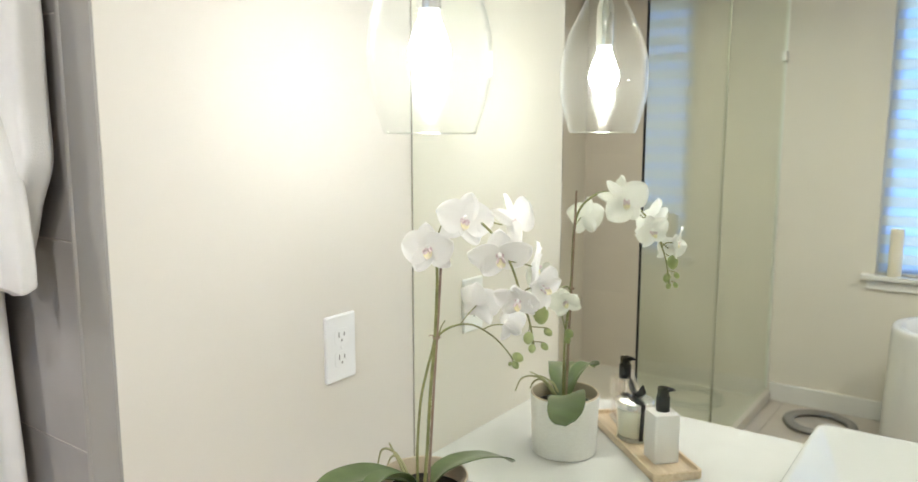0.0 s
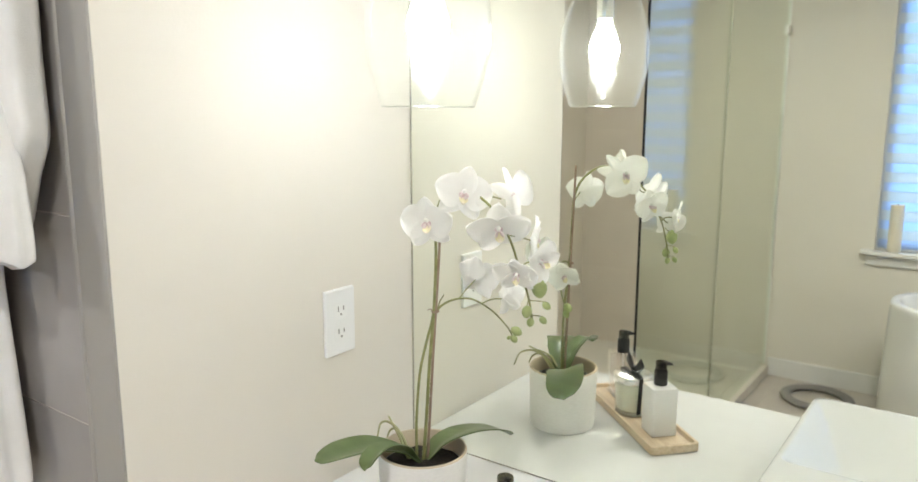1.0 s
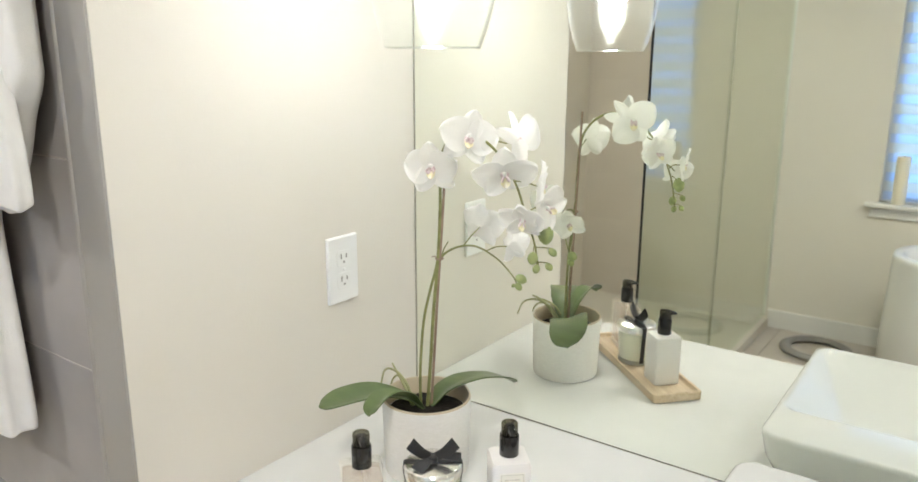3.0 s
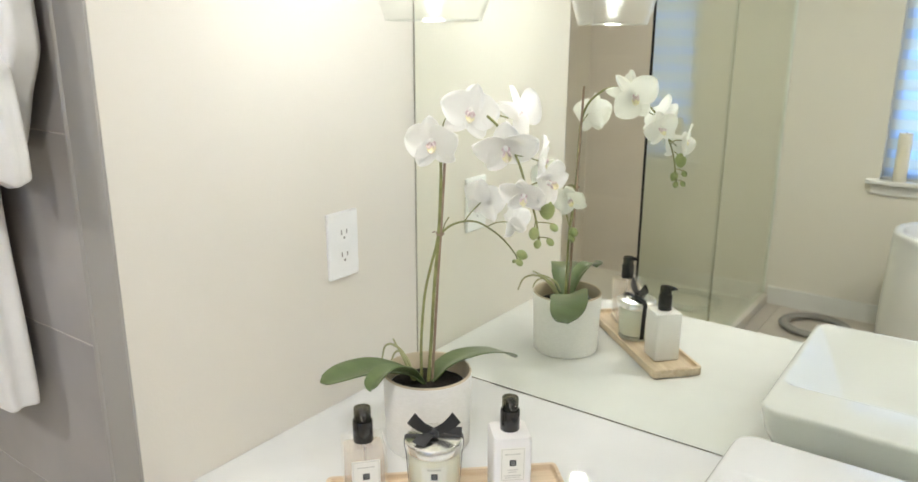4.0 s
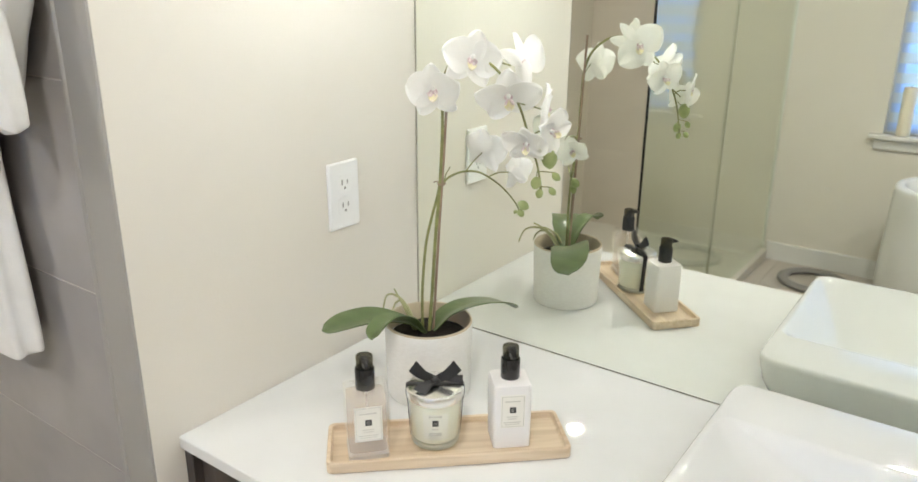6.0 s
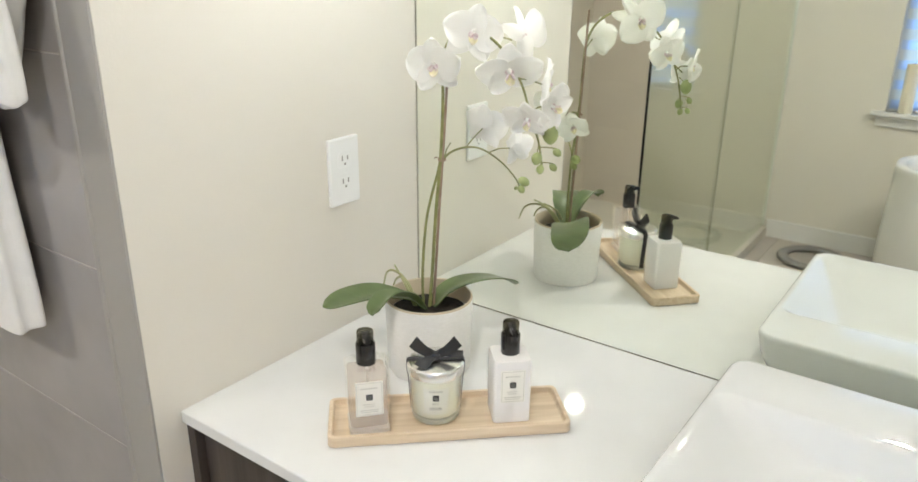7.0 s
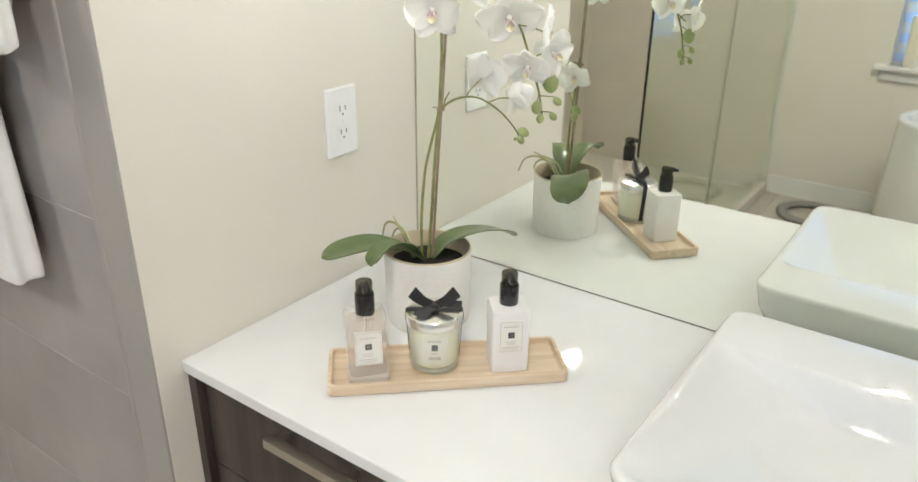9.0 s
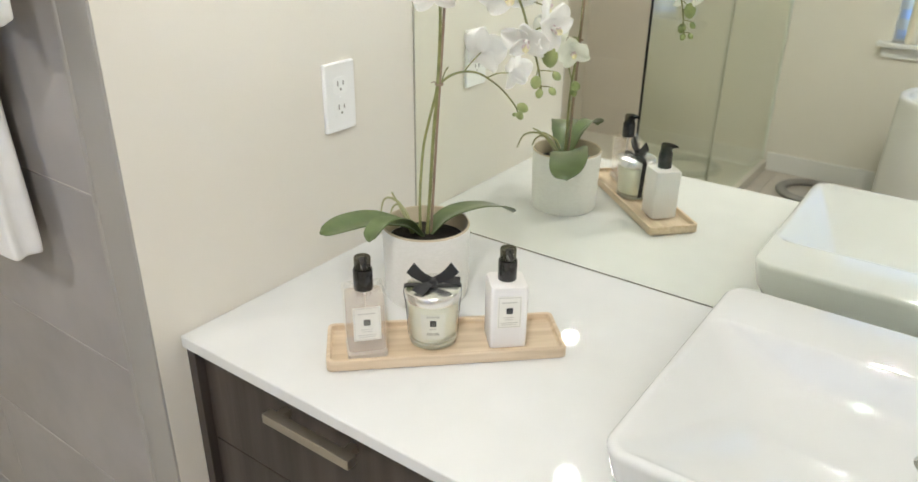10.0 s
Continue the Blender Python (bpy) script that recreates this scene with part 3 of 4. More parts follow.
def blossom(p, facing, size=0.078, roll=0.0, seed=0, openness=1.0, whorl=WHORL):
    """Moth orchid flower: three sepals behind, two broad petals, a small lip."""
    f = Vector(facing).normalized()
    q = f.to_track_quat("Z", "Y")
    m = Matrix.Translation(local(p)) @ q.to_matrix().to_4x4() @ pose(0, 0, 0, 0, 0, roll)
    fl = new("flower")
    fl.empty_display_size = 0.01
    fl.parent, fl.matrix_basis = orchid, m
    s, rnd = 0.91 * size / 0.078, random.Random(seed)
    lift = 14 + 46 * (1 - openness)
    for k, (a, ln, wd) in enumerate(whorl):
        nm, zz = ("sepal", -0.002) if k < 3 else ("petal", 0.0015)
        bm = petal_mesh(ln * s, wd * s, 0.20 if nm == "petal" else 0.28, 0.08 + 0.16 * rnd.random(), 0.0034 * s, seed * 7 + k)
        part(nm, bm, PETAL, fl, "", 60, pose(0, 0, zz * s, lift + rnd.uniform(-9, 9), rnd.uniform(-10, 10), a + rnd.uniform(-8, 8)))
    part("throat", rings([[(0.0062 * s * c * math.cos(t), 0.0062 * s * c * math.sin(t), h * s) for t in (i * math.pi / 6 for i in range(12))]
                          for c, h in ((0.9, 0.001), (1.0, 0.0030), (0.55, 0.0046), (0.1, 0.0050))]), THROAT, fl, "pink speckled throat", 60)
    for e in (-1, 1):
        part("side_lobe", petal_mesh(0.0120 * s, 0.0090 * s, 0.8, -0.30, 0.001, seed + 5 + e, 0, 5, 6), THROAT, fl, "pink speckled side lobe", 60, pose(0.002 * e * s, -0.002 * s, 0.0035 * s, 52, 0, -78 * e))
    part("lip", petal_mesh(0.0150 * s, 0.0135 * s, 0.7, -0.20, 0.0015, seed + 3, 0, 6, 6), LIP, fl, "pale yellow and pink lip", 60, pose(0, -0.003 * s, 0.003 * s, 34, 0, 180))
    part("column", lathe([(0.0026 * s, 0), (0.0030 * s, 0.005 * s), (0.0024 * s, 0.009 * s), (0.0008 * s, 0.0105 * s)], 10), PETAL, fl, "", 60, pose(0, 0.003 * s, 0.002 * s, -20, 0, 0))
    return fl


blossom((0.2345, -0.246, 0.481), (0.32, -0.93, -0.05), 0.084, 8, 1)
blossom((0.3035, -0.2585, 0.527), (0.74, -0.60, 0.14), 0.080, -12, 2)
blossom((0.344, -0.195, 0.522), (0.42, 0.88, -0.05), 0.086, 0, 3, 1.0, LOPSIDED)
blossom((0.3625, -0.259, 0.487), (0.55, -0.66, -0.55), 0.084, 10, 4)
blossom((0.399, -0.270, 0.432), (0.22, -0.78, -0.58), 0.064, -6, 5, 0.95)
blossom((0.386, -0.213, 0.468), (0.80, 0.55, -0.15), 0.068, -20, 6)
blossom((0.4175, -0.244, 0.446), (0.90, -0.22, -0.18), 0.064, 60, 9, 0.75)
blossom((0.226, -0.112, 0.371), (-0.10, 0.97, 0.15), 0.078, 10, 7, 0.85)
blossom((0.2745, -0.101, 0.345), (0.30, 0.90, -0.15), 0.066, -20, 8, 0.7)


def stalk(a, b, c, r=0.0011):
    rod("flower_stalk", (a, b, c), r, r * 0.9, STEM, "", 5, 6)


stalk((0.228, -0.219, 0.455), (0.226, -0.227, 0.465), (0.231, -0.240, 0.481))
stalk((0.290, -0.239, 0.531), (0.295, -0.247, 0.530), (0.300, -0.257, 0.525))
stalk((0.320, -0.2415, 0.524), (0.328, -0.228, 0.524), (0.334, -0.209, 0.519))
stalk((0.345, -0.244, 0.507), (0.350, -0.251, 0.490), (0.361, -0.256, 0.486))
stalk((0.372, -0.249, 0.477), (0.380, -0.240, 0.475), (0.387, -0.216, 0.467))
stalk((0.388, -0.2525, 0.445), (0.391, -0.260, 0.440), (0.399, -0.267, 0.431))
stalk((0.392, -0.2525, 0.436), (0.402, -0.249, 0.444), (0.415, -0.244, 0.446))
stalk((0.232, -0.166, 0.352), (0.228, -0.14, 0.362), (0.227, -0.116, 0.371))
stalk((0.2475, -0.128, 0.338), (0.259, -0.115, 0.344), (0.270, -0.103, 0.344))
stalk((0.2245, -0.212, 0.343), (0.227, -0.209, 0.356), (0.2315, -0.205, 0.366))


def bud(p, r, aim=(0, 0, -1), root=None):
    q = Vector(aim).normalized().to_track_quat("Z", "Y").to_matrix().to_4x4()
    b = part("bud", lathe([(0.12 * r, -1.25 * r), (0.62 * r, -0.95 * r), (0.96 * r, -0.35 * r), (0.98 * r, 0.15 * r), (0.78 * r, 0.72 * r), (0.42 * r, 1.1 * r), (0.06 * r, 1.28 * r)], 12), BUD, orchid, "", 60, Matrix.Translation(local(p)) @ q)
    if root:
        stalk(root, tuple((root[i] + p[i]) / 2 + (0.003 if i == 2 else 0) for i in range(3)), (p[0], p[1], p[2] + r), 0.0008)
    return b


bud((0.4170, -0.243, 0.410), 0.0105, (0.1, 0, -1), (0.4005, -0.251, 0.424))
bud((0.4040, -0.252, 0.378), 0.0072, (-0.2, 0.1, -1), (0.405, -0.250, 0.398))
bud((0.4265, -0.240, 0.387), 0.0052, (0.6, 0.3, -0.6), (0.406, -0.249, 0.393))
bud((0.4085, -0.250, 0.364), 0.0052, (-0.2, 0, -1), (0.409, -0.248, 0.376))
bud((0.4240, -0.244, 0.368), 0.0048, (0.6, 0.2, -0.6), (0.4095, -0.248, 0.373))
bud((0.289, -0.088, 0.290), 0.0078, (0.8, 0.4, -0.5))
bud((0.2855, -0.0895, 0.277), 0.0058, (0.5, 0.3, -0.8))
bud((0.279, -0.095, 0.279), 0.0030, (-0.5, 0, -0.8))


def leaf(spine, width, seed=0, fold=0.35, twist=0.0, across=None):
    """A thick strap leaf along a bent line, keeled along its middle."""
    c = curve([local(p) for p in spine], 6)
    g, n, m = [], len(c) - 1, 8
    for i, p in enumerate(c):
        t = i / n
        d = (c[min(i + 1, n)] - c[max(i - 1, 0)]).normalized()
        side = d.cross(Vector((0, 0, 1)))
        side = side.normalized() if side.length > 0.05 else Vector((1, 0, 0))
        if across:
            side = Vector(across)
        up = side.cross(d)
        a = twist * t
        side, up = side * math.cos(a) + up * math.sin(a), up * math.cos(a) - side * math.sin(a)
        w = width * 0.5 * (0.30 + 0.70 * min(1, t * 2.4) ** 0.8) * (1 - max(0, (t - 0.62) / 0.38) ** 2.6) ** 0.5
        w = max(w, 0.0012)
        row = []
        for j in range(m + 1):
            s = 2 * j / m - 1
            row.append(p + side * (w * s) + up * (fold * w * (abs(s) ** 1.4) + 0.0012 * math.sin(7 * t + 3 * s + seed)))
        g.append(row)
    bm = rings(g, closed=False)
    bmesh.ops.recalc_face_normals(bm, faces=bm.faces)
    bmesh.ops.solidify(bm, geom=bm.faces[:], thickness=0.0016)
    return part("leaf", bm, LEAF, orchid, "", 50)


leaf(((0.205, -0.237, 0.104), (0.188, -0.262, 0.127), (0.165, -0.305, 0.142), (0.140, -0.345, 0.141), (0.120, -0.374, 0.1335)), 0.060, 1, 0.14)
leaf(((0.208, -0.240, 0.104), (0.2055, -0.270, 0.134), (0.2055, -0.305, 0.150), (0.207, -0.332, 0.155), (0.210, -0.354, 0.150), (0.2115, -0.364, 0.142)), 0.034, 2, 0.40, -0.35)
leaf(((0.214, -0.227, 0.104), (0.226, -0.205, 0.127), (0.248, -0.165, 0.137), (0.268, -0.125, 0.131), (0.2834, -0.092, 0.113)), 0.074, 3, 0.10, 0.0, (0.86, -0.44, 0.24))

for pts in (((0.186, -0.236, 0.102), (0.160, -0.230, 0.137), (0.134, -0.2245, 0.144), (0.112, -0.219, 0.134), (0.101, -0.2155, 0.1075)),
            ((0.188, -0.240, 0.102), (0.166, -0.236, 0.132), (0.146, -0.229, 0.146), (0.132, -0.222, 0.153)),
            ((0.191, -0.238, 0.102), (0.171, -0.233, 0.130), (0.152, -0.229, 0.139), (0.138, -0.226, 0.131), (0.131, -0.226, 0.116)),
            ((0.193, -0.243, 0.102), (0.180, -0.240, 0.130), (0.164, -0.235, 0.141), (0.150, -0.231, 0.146))):
    rod("aerial_root", pts, 0.0027, 0.0014, ROOT, "pale curling aerial root", 6, 7)

# ---- tray ----
TURN = 42.8
tray = thing("wooden_tray", 0.3285, -0.3415, TOP + 0.0005, TURN, "pale rectangular wooden tray with a raised rim", "tray")
TX, TY = 0.1675, 0.0500
part("tray_body", rings([rrect(0.0, TX - 0.002, TY - 0.002, 0.007), rrect(0.0015, TX, TY, 0.009), rrect(0.0160, TX, TY, 0.009), rrect(0.0172, TX - 0.001, TY - 0.001, 0.0082),
                         rrect(0.0172, TX - 0.0050, TY - 0.0050, 0.0060), rrect(0.0165, TX - 0.0058, TY - 0.0058, 0.0055), rrect(0.0100, TX - 0.0066, TY - 0.0066, 0.005), rrect(0.0085, TX - 0.0082, TY - 0.0082, 0.004)]), BAMBOO, tray, smooth=28)
TRAY_TOP = TOP + 0.0095


def letter_bars(parent, z, half, y0, y1, tall, count):
    """A line of unreadable print: a row of short bars."""
    rnd, x, step = random.Random(round(z * 1e5)), -half, 2 * half / count
    bm = bmesh.new()
    for i in range(count):
        wide = step * rnd.uniform(0.55, 0.86)
        box(x, x + wide, y0, y1, z - tall, z + tall, 0, bm)
        x += step
    part("print_bar", bm, FAINT, parent)


def mark_detail(parent, y, z):
    """Pale slanted strokes on the dark square."""
    for dx, dz in ((-0.0013, 0.0013), (0.0013, 0.0013), (-0.0013, -0.0013), (0.0013, -0.0013)):
        stroke = box(-0.0010, 0.0010, -0.0002, 0.0, -0.0003, 0.0003)
        part("stroke", stroke, PAPER, parent, at=pose(dx, y, z + dz, 0, 45 if dx * dz > 0 else -45, 0))


def label_on(parent, y, z, w, h):
    """A paper label with a printed frame, a dark square mark and bars for its print, on a face towards local -y."""
    lab = part("label", box(-w, w, y - 0.0006, y, z - h, z + h, 0.0002), PAPER, parent, "cream label with a thin black frame")
    t = y - 0.0009
    for b in (box(-w + 0.0016, w - 0.0016, t, y - 0.0005, z + h - 0.0022, z + h - 0.0017), box(-w + 0.0016, w - 0.0016, t, y - 0.0005, z - h + 0.0017, z - h + 0.0022),
              box(-w + 0.0016, -w + 0.0021, t, y - 0.0005, z - h + 0.0022, z + h - 0.0022), box(w - 0.0021, w - 0.0016, t, y - 0.0005, z - h + 0.0022, z + h - 0.0022)):
        part("frame_line", b, FAINT, lab)
    mark = part("mark", box(-0.0044, 0.0044, t, y - 0.0005, z - 0.002, z + 0.0068), INK, lab, "small black square mark")
    mark_detail(mark, t, z + 0.0024)
    letter_bars(lab, z + h * 0.62, w * 0.62, t, y - 0.0005, 0.0009, 9)
    for zz, ww, n in ((z - h * 0.32, w * 0.46, 5), (z - h * 0.45, w * 0.36, 4), (z - h * 0.66, w * 0.70, 7), (z - h * 0.78, w * 0.60, 6)):
        letter_bars(lab, zz, ww, t, y - 0.0005, 0.0006, n)
    return lab


def pump(parent, z, r=0.0134):
    """Black pump: collar, broad dished head, wedge nozzle towards local -y."""
    part("collar", lathe([(r * 0.97, z), (r, z + 0.001), (r, z + 0.0285), (r * 0.95, z + 0.030), (r * 0.6, z + 0.030)], 32), PUMP, parent, "glossy black pump collar")
    hd = part("pump_head", lathe([(r * 0.55, z + 0.0302), (r * 0.84, z + 0.0308), (r * 0.86, z + 0.0455), (r * 0.82, z + 0.0470), (r * 0.74, z + 0.0472), (r * 0.68, z + 0.0452), (0.0005, z + 0.0445)], 32), SMOKE, parent, "smoky see-through pump head")
    part("piston", lathe([(r * 0.50, z + 0.0303), (r * 0.50, z + 0.0385), (r * 0.30, z + 0.0395), (r * 0.30, z + 0.0436)], 20), PUMP, hd, "black piston inside")
    part("nozzle", rings([[(x * k, -yy, zz + h * k) for x, h in ((-0.0056, -0.004), (0.0056, -0.004), (0.0056, 0.0035), (0.0042, 0.0046), (-0.0042, 0.0046), (-0.0056, 0.0035))]
                          for yy, zz, k in ((0.002, z + 0.0428, 1.0), (0.0125, z + 0.0425, 0.9), (0.0185, z + 0.0415, 0.62), (0.0235, z + 0.0395, 0.42))]), PUMP, hd)


wash = thing("soap_bottle", 0.2545, -0.4270, TRAY_TOP, 49, "clear square glass bottle of peach body wash, black pump", "bottle")
part("bottle_glass", rings([rrect(0.0, 0.0270, 0.0245, 0.004), rrect(0.0015, 0.0287, 0.0262, 0.005), rrect(0.0965, 0.0287, 0.0262, 0.005), rrect(0.0995, 0.0268, 0.0243, 0.006),
                            rrect(0.1002, 0.0145, 0.0135, 0.0115), rrect(0.1012, 0.0115, 0.0115, 0.0112)]), BOTTLE_GLASS, wash)
part("glass_base", rings([rrect(0.0014, 0.0256, 0.0232, 0.004), rrect(0.0024, 0.0272, 0.0247, 0.0045), rrect(0.0085, 0.0272, 0.0247, 0.0045), rrect(0.0105, 0.0240, 0.0216, 0.006)]), BASE_PINK, wash, "thick clear glass base")
part("liquid", rings([rrect(0.0112, 0.0235, 0.0210, 0.006), rrect(0.0140, 0.0254, 0.0229, 0.005), rrect(0.0885, 0.0252, 0.0228, 0.005), rrect(0.0900, 0.0235, 0.0212, 0.004)]), GEL, wash, "pale peach liquid")
part("dip_tube", tube([(0, 0, 0.016), (0.001, 0, 0.100)], 0.0018, 8), LOTION, wash, "thin white dip tube")
label_on(wash, -0.0266, 0.0585, 0.0185, 0.0258)
pump(wash, 0.0998)

lotion = thing("lotion_bottle", 0.3945, -0.2855, TRAY_TOP, 43, "white square lotion bottle with a black pump", "bottle")
part("bottle_body", rings([rrect(0.0, 0.0238, 0.0238, 0.004), rrect(0.0015, 0.0260, 0.0258, 0.005), rrect(0.092, 0.0266, 0.0266, 0.0055), rrect(0.0965, 0.0250, 0.0250, 0.007),
                           rrect(0.0985, 0.018, 0.018, 0.010), rrect(0.0992, 0.012, 0.012, 0.0115)]), LOTION, lotion)
label_on(lotion, -0.0267, 0.0592, 0.0170, 0.0252)
pump(lotion, 0.0985)

jar = thing("candle_jar", 0.3115, -0.3475, TRAY_TOP, 38, "cream scented candle in a glass jar with silver lid", "candle")
part("glass", lathe([(0.0315, 0.0), (0.0338, 0.001), (0.0348, 0.004), (0.0387, 0.078), (0.0370, 0.078), (0.0333, 0.0135), (0.0330, 0.0100), (0.0005, 0.0100)], 48, cap=(True, True)), JAR_GLASS, jar)
part("glass_base", lathe([(0.0300, 0.0012), (0.0330, 0.0022), (0.0341, 0.0050), (0.0344, 0.0088), (0.0320, 0.0098), (0.0005, 0.0098)], 48), BASE_GLASS, jar, "thick clear glass base")
part("wax", lathe([(0.0290, 0.0103), (0.0318, 0.0112), (0.0327, 0.0140), (0.0362, 0.068), (0.0355, 0.069)], 48), WAX, jar, "cream wax")
part("lid", lathe([(0.0375, 0.0715), (0.0395, 0.072), (0.0400, 0.0735), (0.0402, 0.0835), (0.0390, 0.0855), (0.0365, 0.0865), (0.0005, 0.0868)], 48), SILVER, jar, "polished silver lid")
lab = part("label", rings([[(0.0350 * k * math.sin(a), -0.0350 * k * math.cos(a), zz) for a in (radians(-28 + 7 * i) for i in range(9))] for zz, k in ((0.020, 1.0), (0.061, 1.075))], closed=False), PAPER, jar, "cream label with a black mark")
mark = part("mark", box(-0.0042, 0.0042, -0.0380, -0.0360, 0.0430, 0.0514), INK, lab, "small black square mark")
mark_detail(mark, -0.0381, 0.0472)
for zz, ww, tall, n in ((0.0575, 0.009, 0.0008, 8), (0.0375, 0.005, 0.0005, 3), (0.0310, 0.008, 0.0004, 6), (0.0285, 0.009, 0.0004, 7)):
    letter_bars(lab, zz, ww, -0.0385 + (0.056 - zz) * 0.06, -0.0345, tall, n)

# satin ribbon round the jar with a bow on the lid
bow = thing("ribbon_bow", 0.3115, -0.3475, TRAY_TOP + 0.0868, 38, "black satin ribbon tied in a bow on the lid", "ribbon")


def strip(name, pts, widths, across, label=""):
    """A ribbon along pts, its width going evenly from value to value of widths."""
    c = curve(pts, 6)
    a = Vector(across).normalized()
    rows = []
    for i, p in enumerate(c):
        f = i / (len(c) - 1) * (len(widths) - 1)
        k = min(int(f), len(widths) - 2)
        w = widths[k] + (widths[k + 1] - widths[k]) * (f - k)
        rows.append([p - a * w / 2, p - a * w / 6 + Vector((0, -0.0006, 0.0003)), p + a * w / 6 + Vector((0, -0.0006, 0.0003)), p + a * w / 2])
    bm = rings(rows, closed=False, cap=(False, False))
    bmesh.ops.recalc_face_normals(bm, faces=bm.faces)
    bmesh.ops.solidify(bm, geom=bm.faces[:], thickness=0.0006)
    return part(name, bm, RIBBON, bow, label, 60)


for s in (-1, 1):
    strip("loop", ((s * 0.003, -0.005, 0.0085), (s * 0.013, -0.006, 0.0150), (s * 0.0235, -0.006, 0.0235), (s * 0.0300, -0.005, 0.0300), (s * 0.0308, -0.003, 0.0302), (s * 0.0285, -0.001, 0.0275), (s * 0.017, 0.001, 0.016), (0, 0.001, 0.008)),
          (0.0085, 0.0135, 0.0170, 0.0180, 0.0178, 0.0165, 0.012, 0.008), (-0.60 * s, 0.10, 0.80), "wide flat ribbon loop")
strip("tail", ((-0.002, -0.007, 0.0085), (-0.009, -0.013, 0.0085), (-0.016, -0.020, 0.0060), (-0.0215, -0.026, 0.0030)), (0.008, 0.014, 0.018, 0.0195), (0.86, -0.42, -0.25), "flared ribbon tail on the lid")
strip("tail", ((0.002, 0.003, 0.0065), (0.014, 0.004, 0.0075), (0.027, 0.003, 0.0068), (0.0385, 0.002, 0.0060)), (0.007, 0.009, 0.0105, 0.0115), (0.05, 0.55, 0.83), "flared ribbon tail on the lid")
part("knot", box(-0.0065, 0.0065, -0.0095, 0.004, 0.0012, 0.0125, 0.0035, segments=3), RIBBON, bow)
for s in (-1, 1):
    strip("band", ((s * 0.004, 0, 0.0012), (s * 0.030, 0.002, 0.0010), (s * 0.0390, 0.003, 0.0000), (s * 0.0409, 0.003, -0.004), (s * 0.0409, 0.003, -0.014), (s * 0.0392, 0.003, -0.022), (s * 0.0372, 0.003, -0.050), (s * 0.0350, 0.003, -0.080)),
          (0.009, 0.009), (0, 1, 0))

# ---- bathrobe on the tiled wall ----
robe = thing("bathrobe", -0.315, STUB - 0.004, TOP + 0.10, 0, "white terry bathrobe hanging from a hook on tiles", "bathrobe")


def cloth(name, levels, n=56, folds=5, depth=0.006, seed=0, label=""):
    """A hanging tube of cloth: levels of (z, cx, cy, half width, half depth)."""
    rnd = random.Random(seed)
    ph = [rnd.random() * 6.28 for _ in range(4)]
    g = []
    for z, cx, cy, hx, hy in levels:
        ring = []
        for i in range(n):
            a = 2 * math.pi * i / n
            w = 1 + depth / hx * (math.sin(folds * a + ph[0] + 2.5 * z) + 0.6 * math.sin((folds + 3) * a + ph[1] - 4 * z))
            c, s = math.cos(a), math.sin(a)
            x = cx + hx * w * math.copysign(abs(c) ** 0.75, c)
            y = cy + hy * (1 + 2.2 * (w - 1)) * math.copysign(abs(s) ** 0.8, s)
            ring.append((x, min(y, -0.002), z + 0.004 * math.sin(3 * a + ph[2])))
        g.append(ring)
    c = rings(g)
    return part(name, c, TERRY, robe, label, 70)


def levels_between(keys, steps=8):
    pts4 = [np.array(k, float) for k in keys]
    d = [(b - a) / (b[0] - a[0]) for a, b in zip(pts4, pts4[1:])]
    # slopes that never overshoot: the harmonic mean where both sides agree, else level
    m = [d[0]] + [np.where(p * q > 0, 2 * p * q / np.where(p + q == 0, 1, p + q), 0) for p, q in zip(d, d[1:])] + [d[-1]]
    res = []
    for a, b, p, q in zip(pts4, pts4[1:], m, m[1:]):
        h = b[0] - a[0]
        for i in range(steps):
            t = i / steps
            r = a * (2 * t ** 3 - 3 * t * t + 1) + p * h * (t ** 3 - 2 * t * t + t) + b * (3 * t * t - 2 * t ** 3) + q * h * (t ** 3 - t * t)
            r[0] = a[0] + h * t
            res.append(r)
    return res + [pts4[-1]]


# local x = 0 at 0.30 m beyond the corner; local y = 0 on the tiles
cloth("robe_body", levels_between(((0.0, 0.0, -0.04, 0.09, 0.02), (0.006, 0.0, -0.042, 0.115, 0.030), (0.05, -0.004, -0.042, 0.115, 0.034), (0.33, -0.018, -0.042, 0.108, 0.034),
                                   (0.62, -0.01, -0.04, 0.15, 0.036), (0.80, 0.0, -0.038, 0.13, 0.034), (0.93, 0.0, -0.03, 0.06, 0.026), (1.0, 0.0, -0.02, 0.02, 0.014))), folds=6, depth=0.005, seed=2)
cloth("sleeve", levels_between(((0.375, 0.115, -0.045, 0.05, 0.02), (0.385, 0.12, -0.045, 0.07, 0.03), (0.45, 0.145, -0.045, 0.085, 0.032), (0.52, 0.184, -0.044, 0.081, 0.032), (0.61, 0.185, -0.043, 0.073, 0.032),
                                (0.72, 0.17, -0.042, 0.08, 0.036), (0.84, 0.10, -0.035, 0.07, 0.03), (0.92, 0.05, -0.03, 0.05, 0.022))), folds=4, depth=0.004, seed=4)
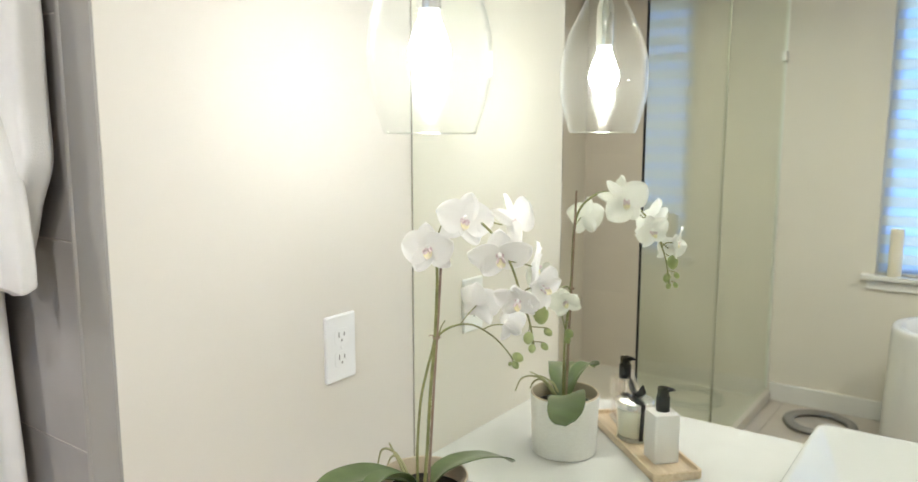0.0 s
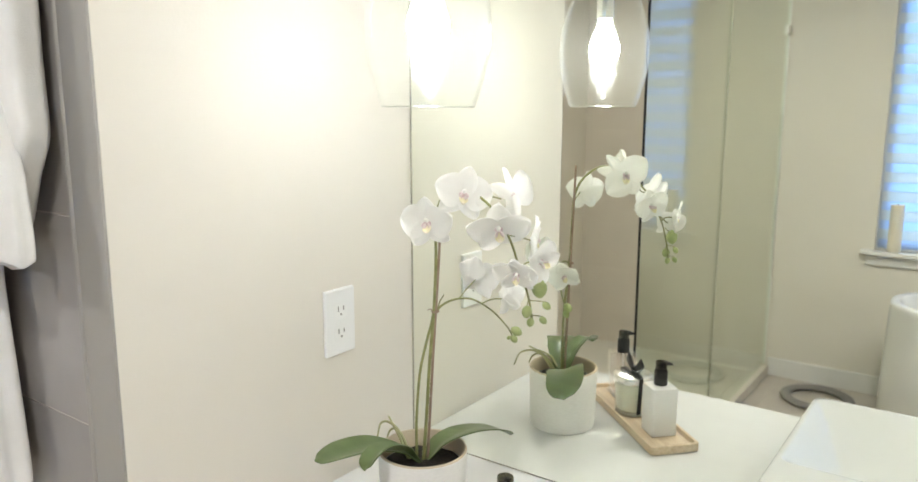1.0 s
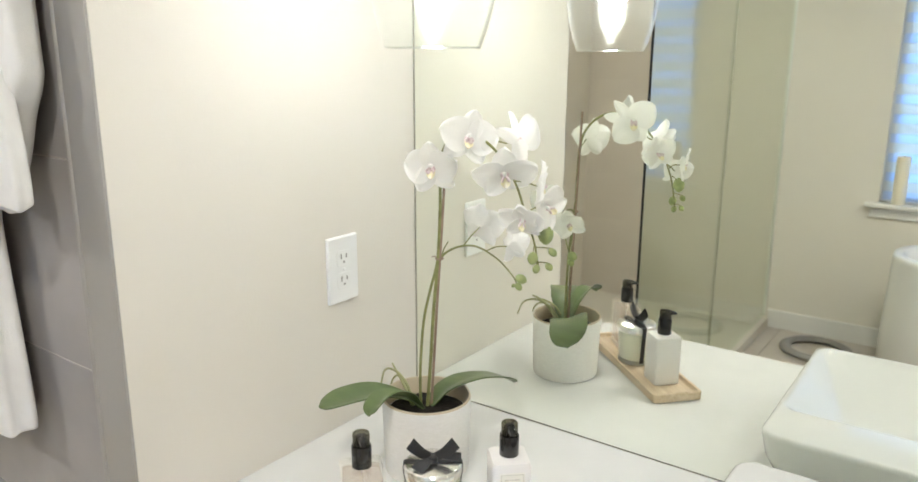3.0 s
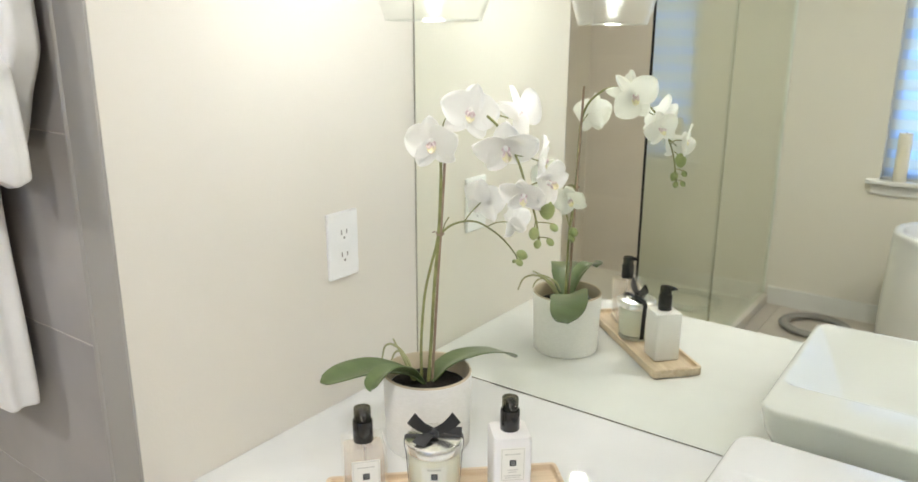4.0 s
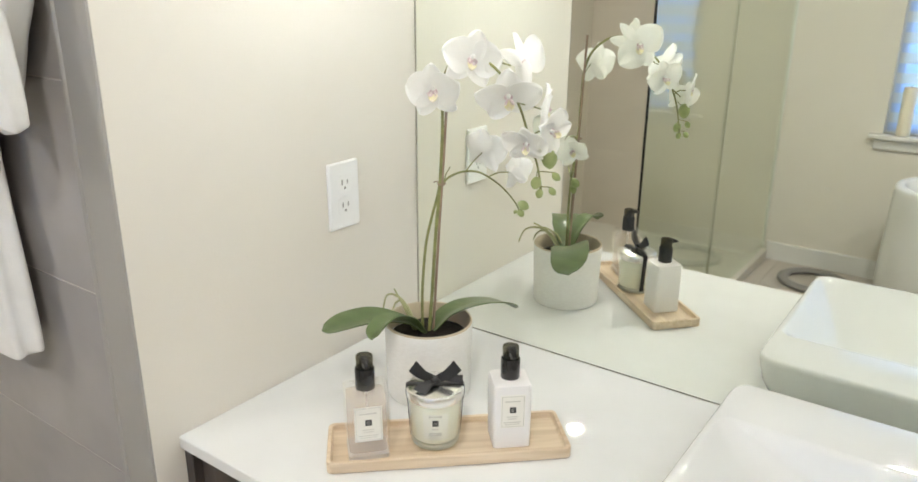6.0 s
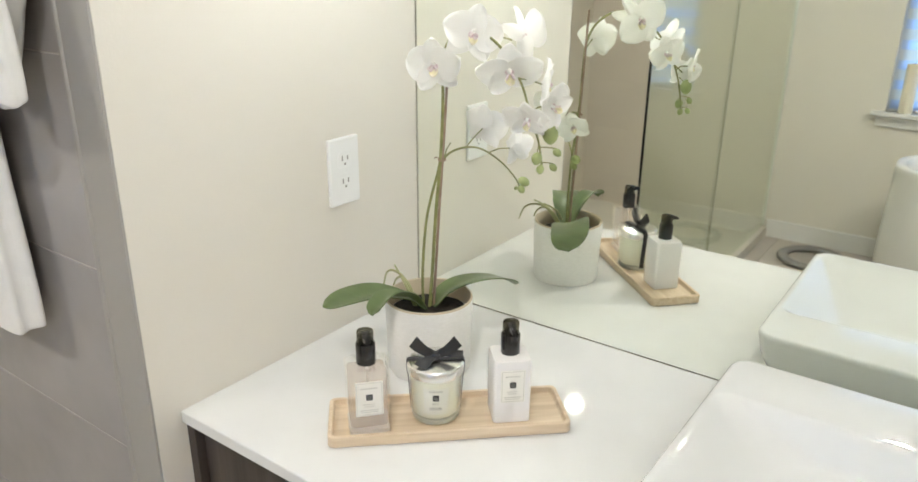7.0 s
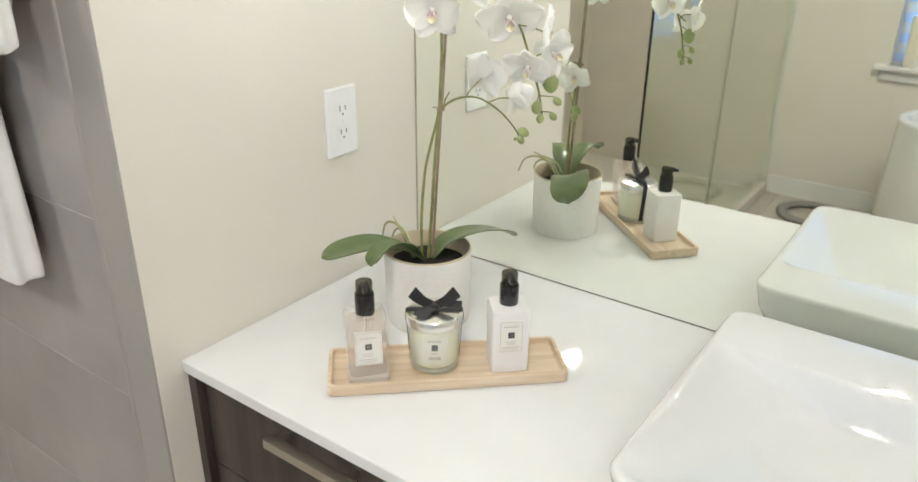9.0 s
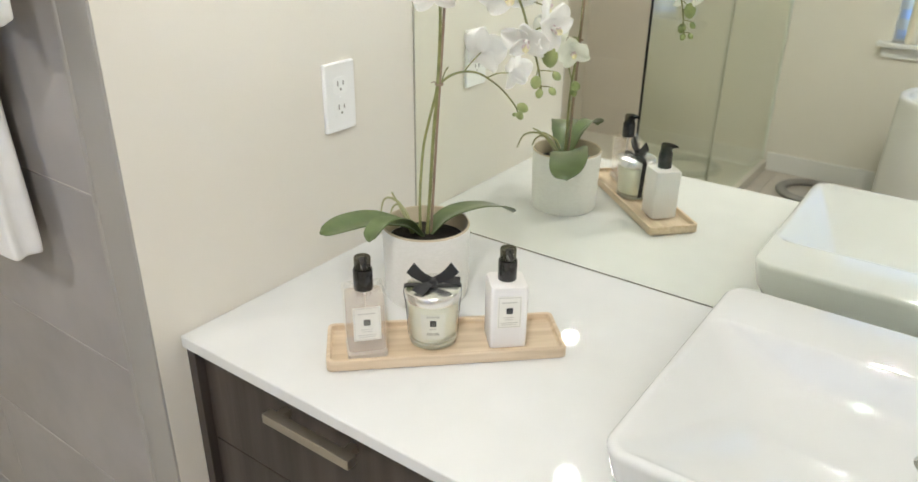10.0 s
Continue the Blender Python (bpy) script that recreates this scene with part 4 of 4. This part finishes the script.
cloth("cuff", levels_between(((0.352, 0.20, -0.074, 0.04, 0.012), (0.358, 0.205, -0.074, 0.065, 0.018), (0.44, 0.20, -0.076, 0.068, 0.02), (0.56, 0.17, -0.075, 0.06, 0.02), (0.70, 0.13, -0.07, 0.05, 0.018))), folds=4, depth=0.003, seed=5, label="turned-back white cuff")
hook = thing("robe_hook", -0.30, STUB - 0.001, TOP + 1.10, 0, "small chrome robe hook on the tiles", "hook")
part("hook_plate", lathe([(0.022, 0), (0.022, 0.005), (0.019, 0.007), (0.0005, 0.0075)], 24), CHROME, hook, at=pose(0, 0, 0.02, 90, 0, 0))
part("hook_arm", tube(curve([(0, -0.007, 0.02), (0, -0.03, 0.016), (0, -0.045, 0.02), (0, -0.048, 0.034)], 5), 0.005, 10), CHROME, hook)

# ---- shower glass ----
enclosure = thing("shower_screen", GLASS, -1.365, 0.056, 0, "clear greenish frameless glass shower screen", "shower screen")
HG = 2.15
part("glass_panel", box(-0.004, 0.004, -0.902, -0.003, 0.004, HG), PANE, enclosure)
part("glass_panel", box(-0.004, 0.004, FAR + 1.365 + 0.004, -0.908, 0.004, HG), PANE, enclosure)
part("edge_seal", box(-0.0045, 0.0045, -0.003, 0.0, 0.004, HG, 0.0008), BLACK_TRIM, enclosure, "black vertical edge seal")
part("joint_seal", box(-0.0045, 0.0045, -0.9078, -0.9022, 0.004, HG), SEAL_PALE, enclosure, "grey seal between the panels")
part("wall_channel", box(-0.008, 0.008, FAR + 1.365 + 0.001, FAR + 1.365 + 0.0038, 0.004, HG), SATIN, enclosure, "slim satin wall channel")
part("clip", box(-0.011, 0.011, FAR + 1.365 + 0.001, FAR + 1.365 + 0.05, 1.83, 1.88, 0.002), SATIN, enclosure, "satin steel glass clip")

# ---- things by the window ----
tub = thing("bathtub", 1.27, -2.88, 0.0, 0, "white freestanding oval bathtub", "bathtub")


def oval(z, a, b, n=64):
    return [(a * math.copysign(abs(math.cos(2 * math.pi * i / n)) ** 0.8, math.cos(2 * math.pi * i / n)), b * math.copysign(abs(math.sin(2 * math.pi * i / n)) ** 0.85, math.sin(2 * math.pi * i / n)), z) for i in range(n)]


part("shell", rings([oval(0.0, 0.74, 0.33), oval(0.01, 0.75, 0.34), oval(0.30, 0.745, 0.352), oval(0.600, 0.735, 0.352), oval(0.622, 0.734, 0.352), oval(0.630, 0.727, 0.345), oval(0.634, 0.712, 0.330),
                     oval(0.630, 0.695, 0.312), oval(0.610, 0.685, 0.302), oval(0.30, 0.66, 0.27), oval(0.16, 0.58, 0.22), oval(0.14, 0.4, 0.12)]), ACRYLIC, tub, smooth=50)
candle = thing("pillar_candle", 0.488, FAR + 0.012, Z0, 0, "ivory pillar candle on the window sill", "candle")
part("wax", lathe([(0.030, 0.0005), (0.032, 0.002), (0.032, 0.24), (0.029, 0.244), (0.02, 0.239), (0.0005, 0.237)], 32), CANDLE, candle)
part("wick", tube([(0, 0, 0.236), (0.001, 0, 0.25)], 0.0009, 6), INK, candle)
ring = tagged(part("floor_ring", rings([[((0.15 + 0.028 * math.cos(b)) * math.cos(a), (0.15 + 0.028 * math.cos(b)) * math.sin(a), 0.016 + 0.015 * math.sin(b)) for b in (j * math.pi / 6 for j in range(12))]
                                         for a in (i * math.pi / 24 for i in range(49))], cap=(False, False)), GREY_MAT, at=pose(0.235, -3.03, 0.001)), "dark grey ring lying on the tiled floor", "ring")

# ---- tiles, last ----
def tiles(parent, xs, zs, y, depth, material, gap=0.0011, name="tile"):
    """Wall tiles facing -y or +y, sharing one mesh for each size."""
    made = {}
    for a, b in zip(xs, xs[1:]):
        for c, d in zip(zs, zs[1:]):
            key = (round(b - a, 4), round(d - c, 4))
            if key not in made:
                made[key] = mesh_of(box(gap, key[0] - gap, min(0, depth), max(0, depth), gap, key[1] - gap, gap * 0.7, segments=1), 30)
                made[key].materials.append(material)
            ob = new(name, made[key])
            ob.parent = parent
            ob.location = (a, y, c)


zs = sorted(z for z in {0.0, CEIL, *[round(TOP - 0.079 + 0.2915 * i, 4) for i in range(-2, 6)]} if 0 <= z <= CEIL)
tiles(bpy.data.objects["wall_shower_end"], [SHOWER, -0.6475, -0.0775], zs, STUB + 0.009, -0.009, TILE)
tiles(shower_back, [SHOWER, -0.71, GLASS - 0.012], [0.012, *zs[1:]], FAR - 0.009, 0.009, TILE_BACK, 0.0004)
floor_ob = bpy.data.objects["floor"]
made = {}
for i in range(-1, 5):
    for j in range(6):
        x0, x1 = max(GLASS + 0.03, i * 0.6), min(EAST, i * 0.6 + 0.6)
        y0, y1 = FAR + j * 0.6, min(FAR + j * 0.6 + 0.6, 0)
        if x1 - x0 < 0.02 or y1 - y0 < 0.02:
            continue
        key = (round(x1 - x0, 4), round(y1 - y0, 4))
        if key not in made:
            made[key] = mesh_of(box(0.001, key[0] - 0.001, 0.001, key[1] - 0.001, -0.006, 0.0, 0.0006, segments=1), 30)
            made[key].materials.append(FLOOR)
        ob = new("tile", made[key])
        ob.parent, ob.location = floor_ob, (x0, y0, 0)
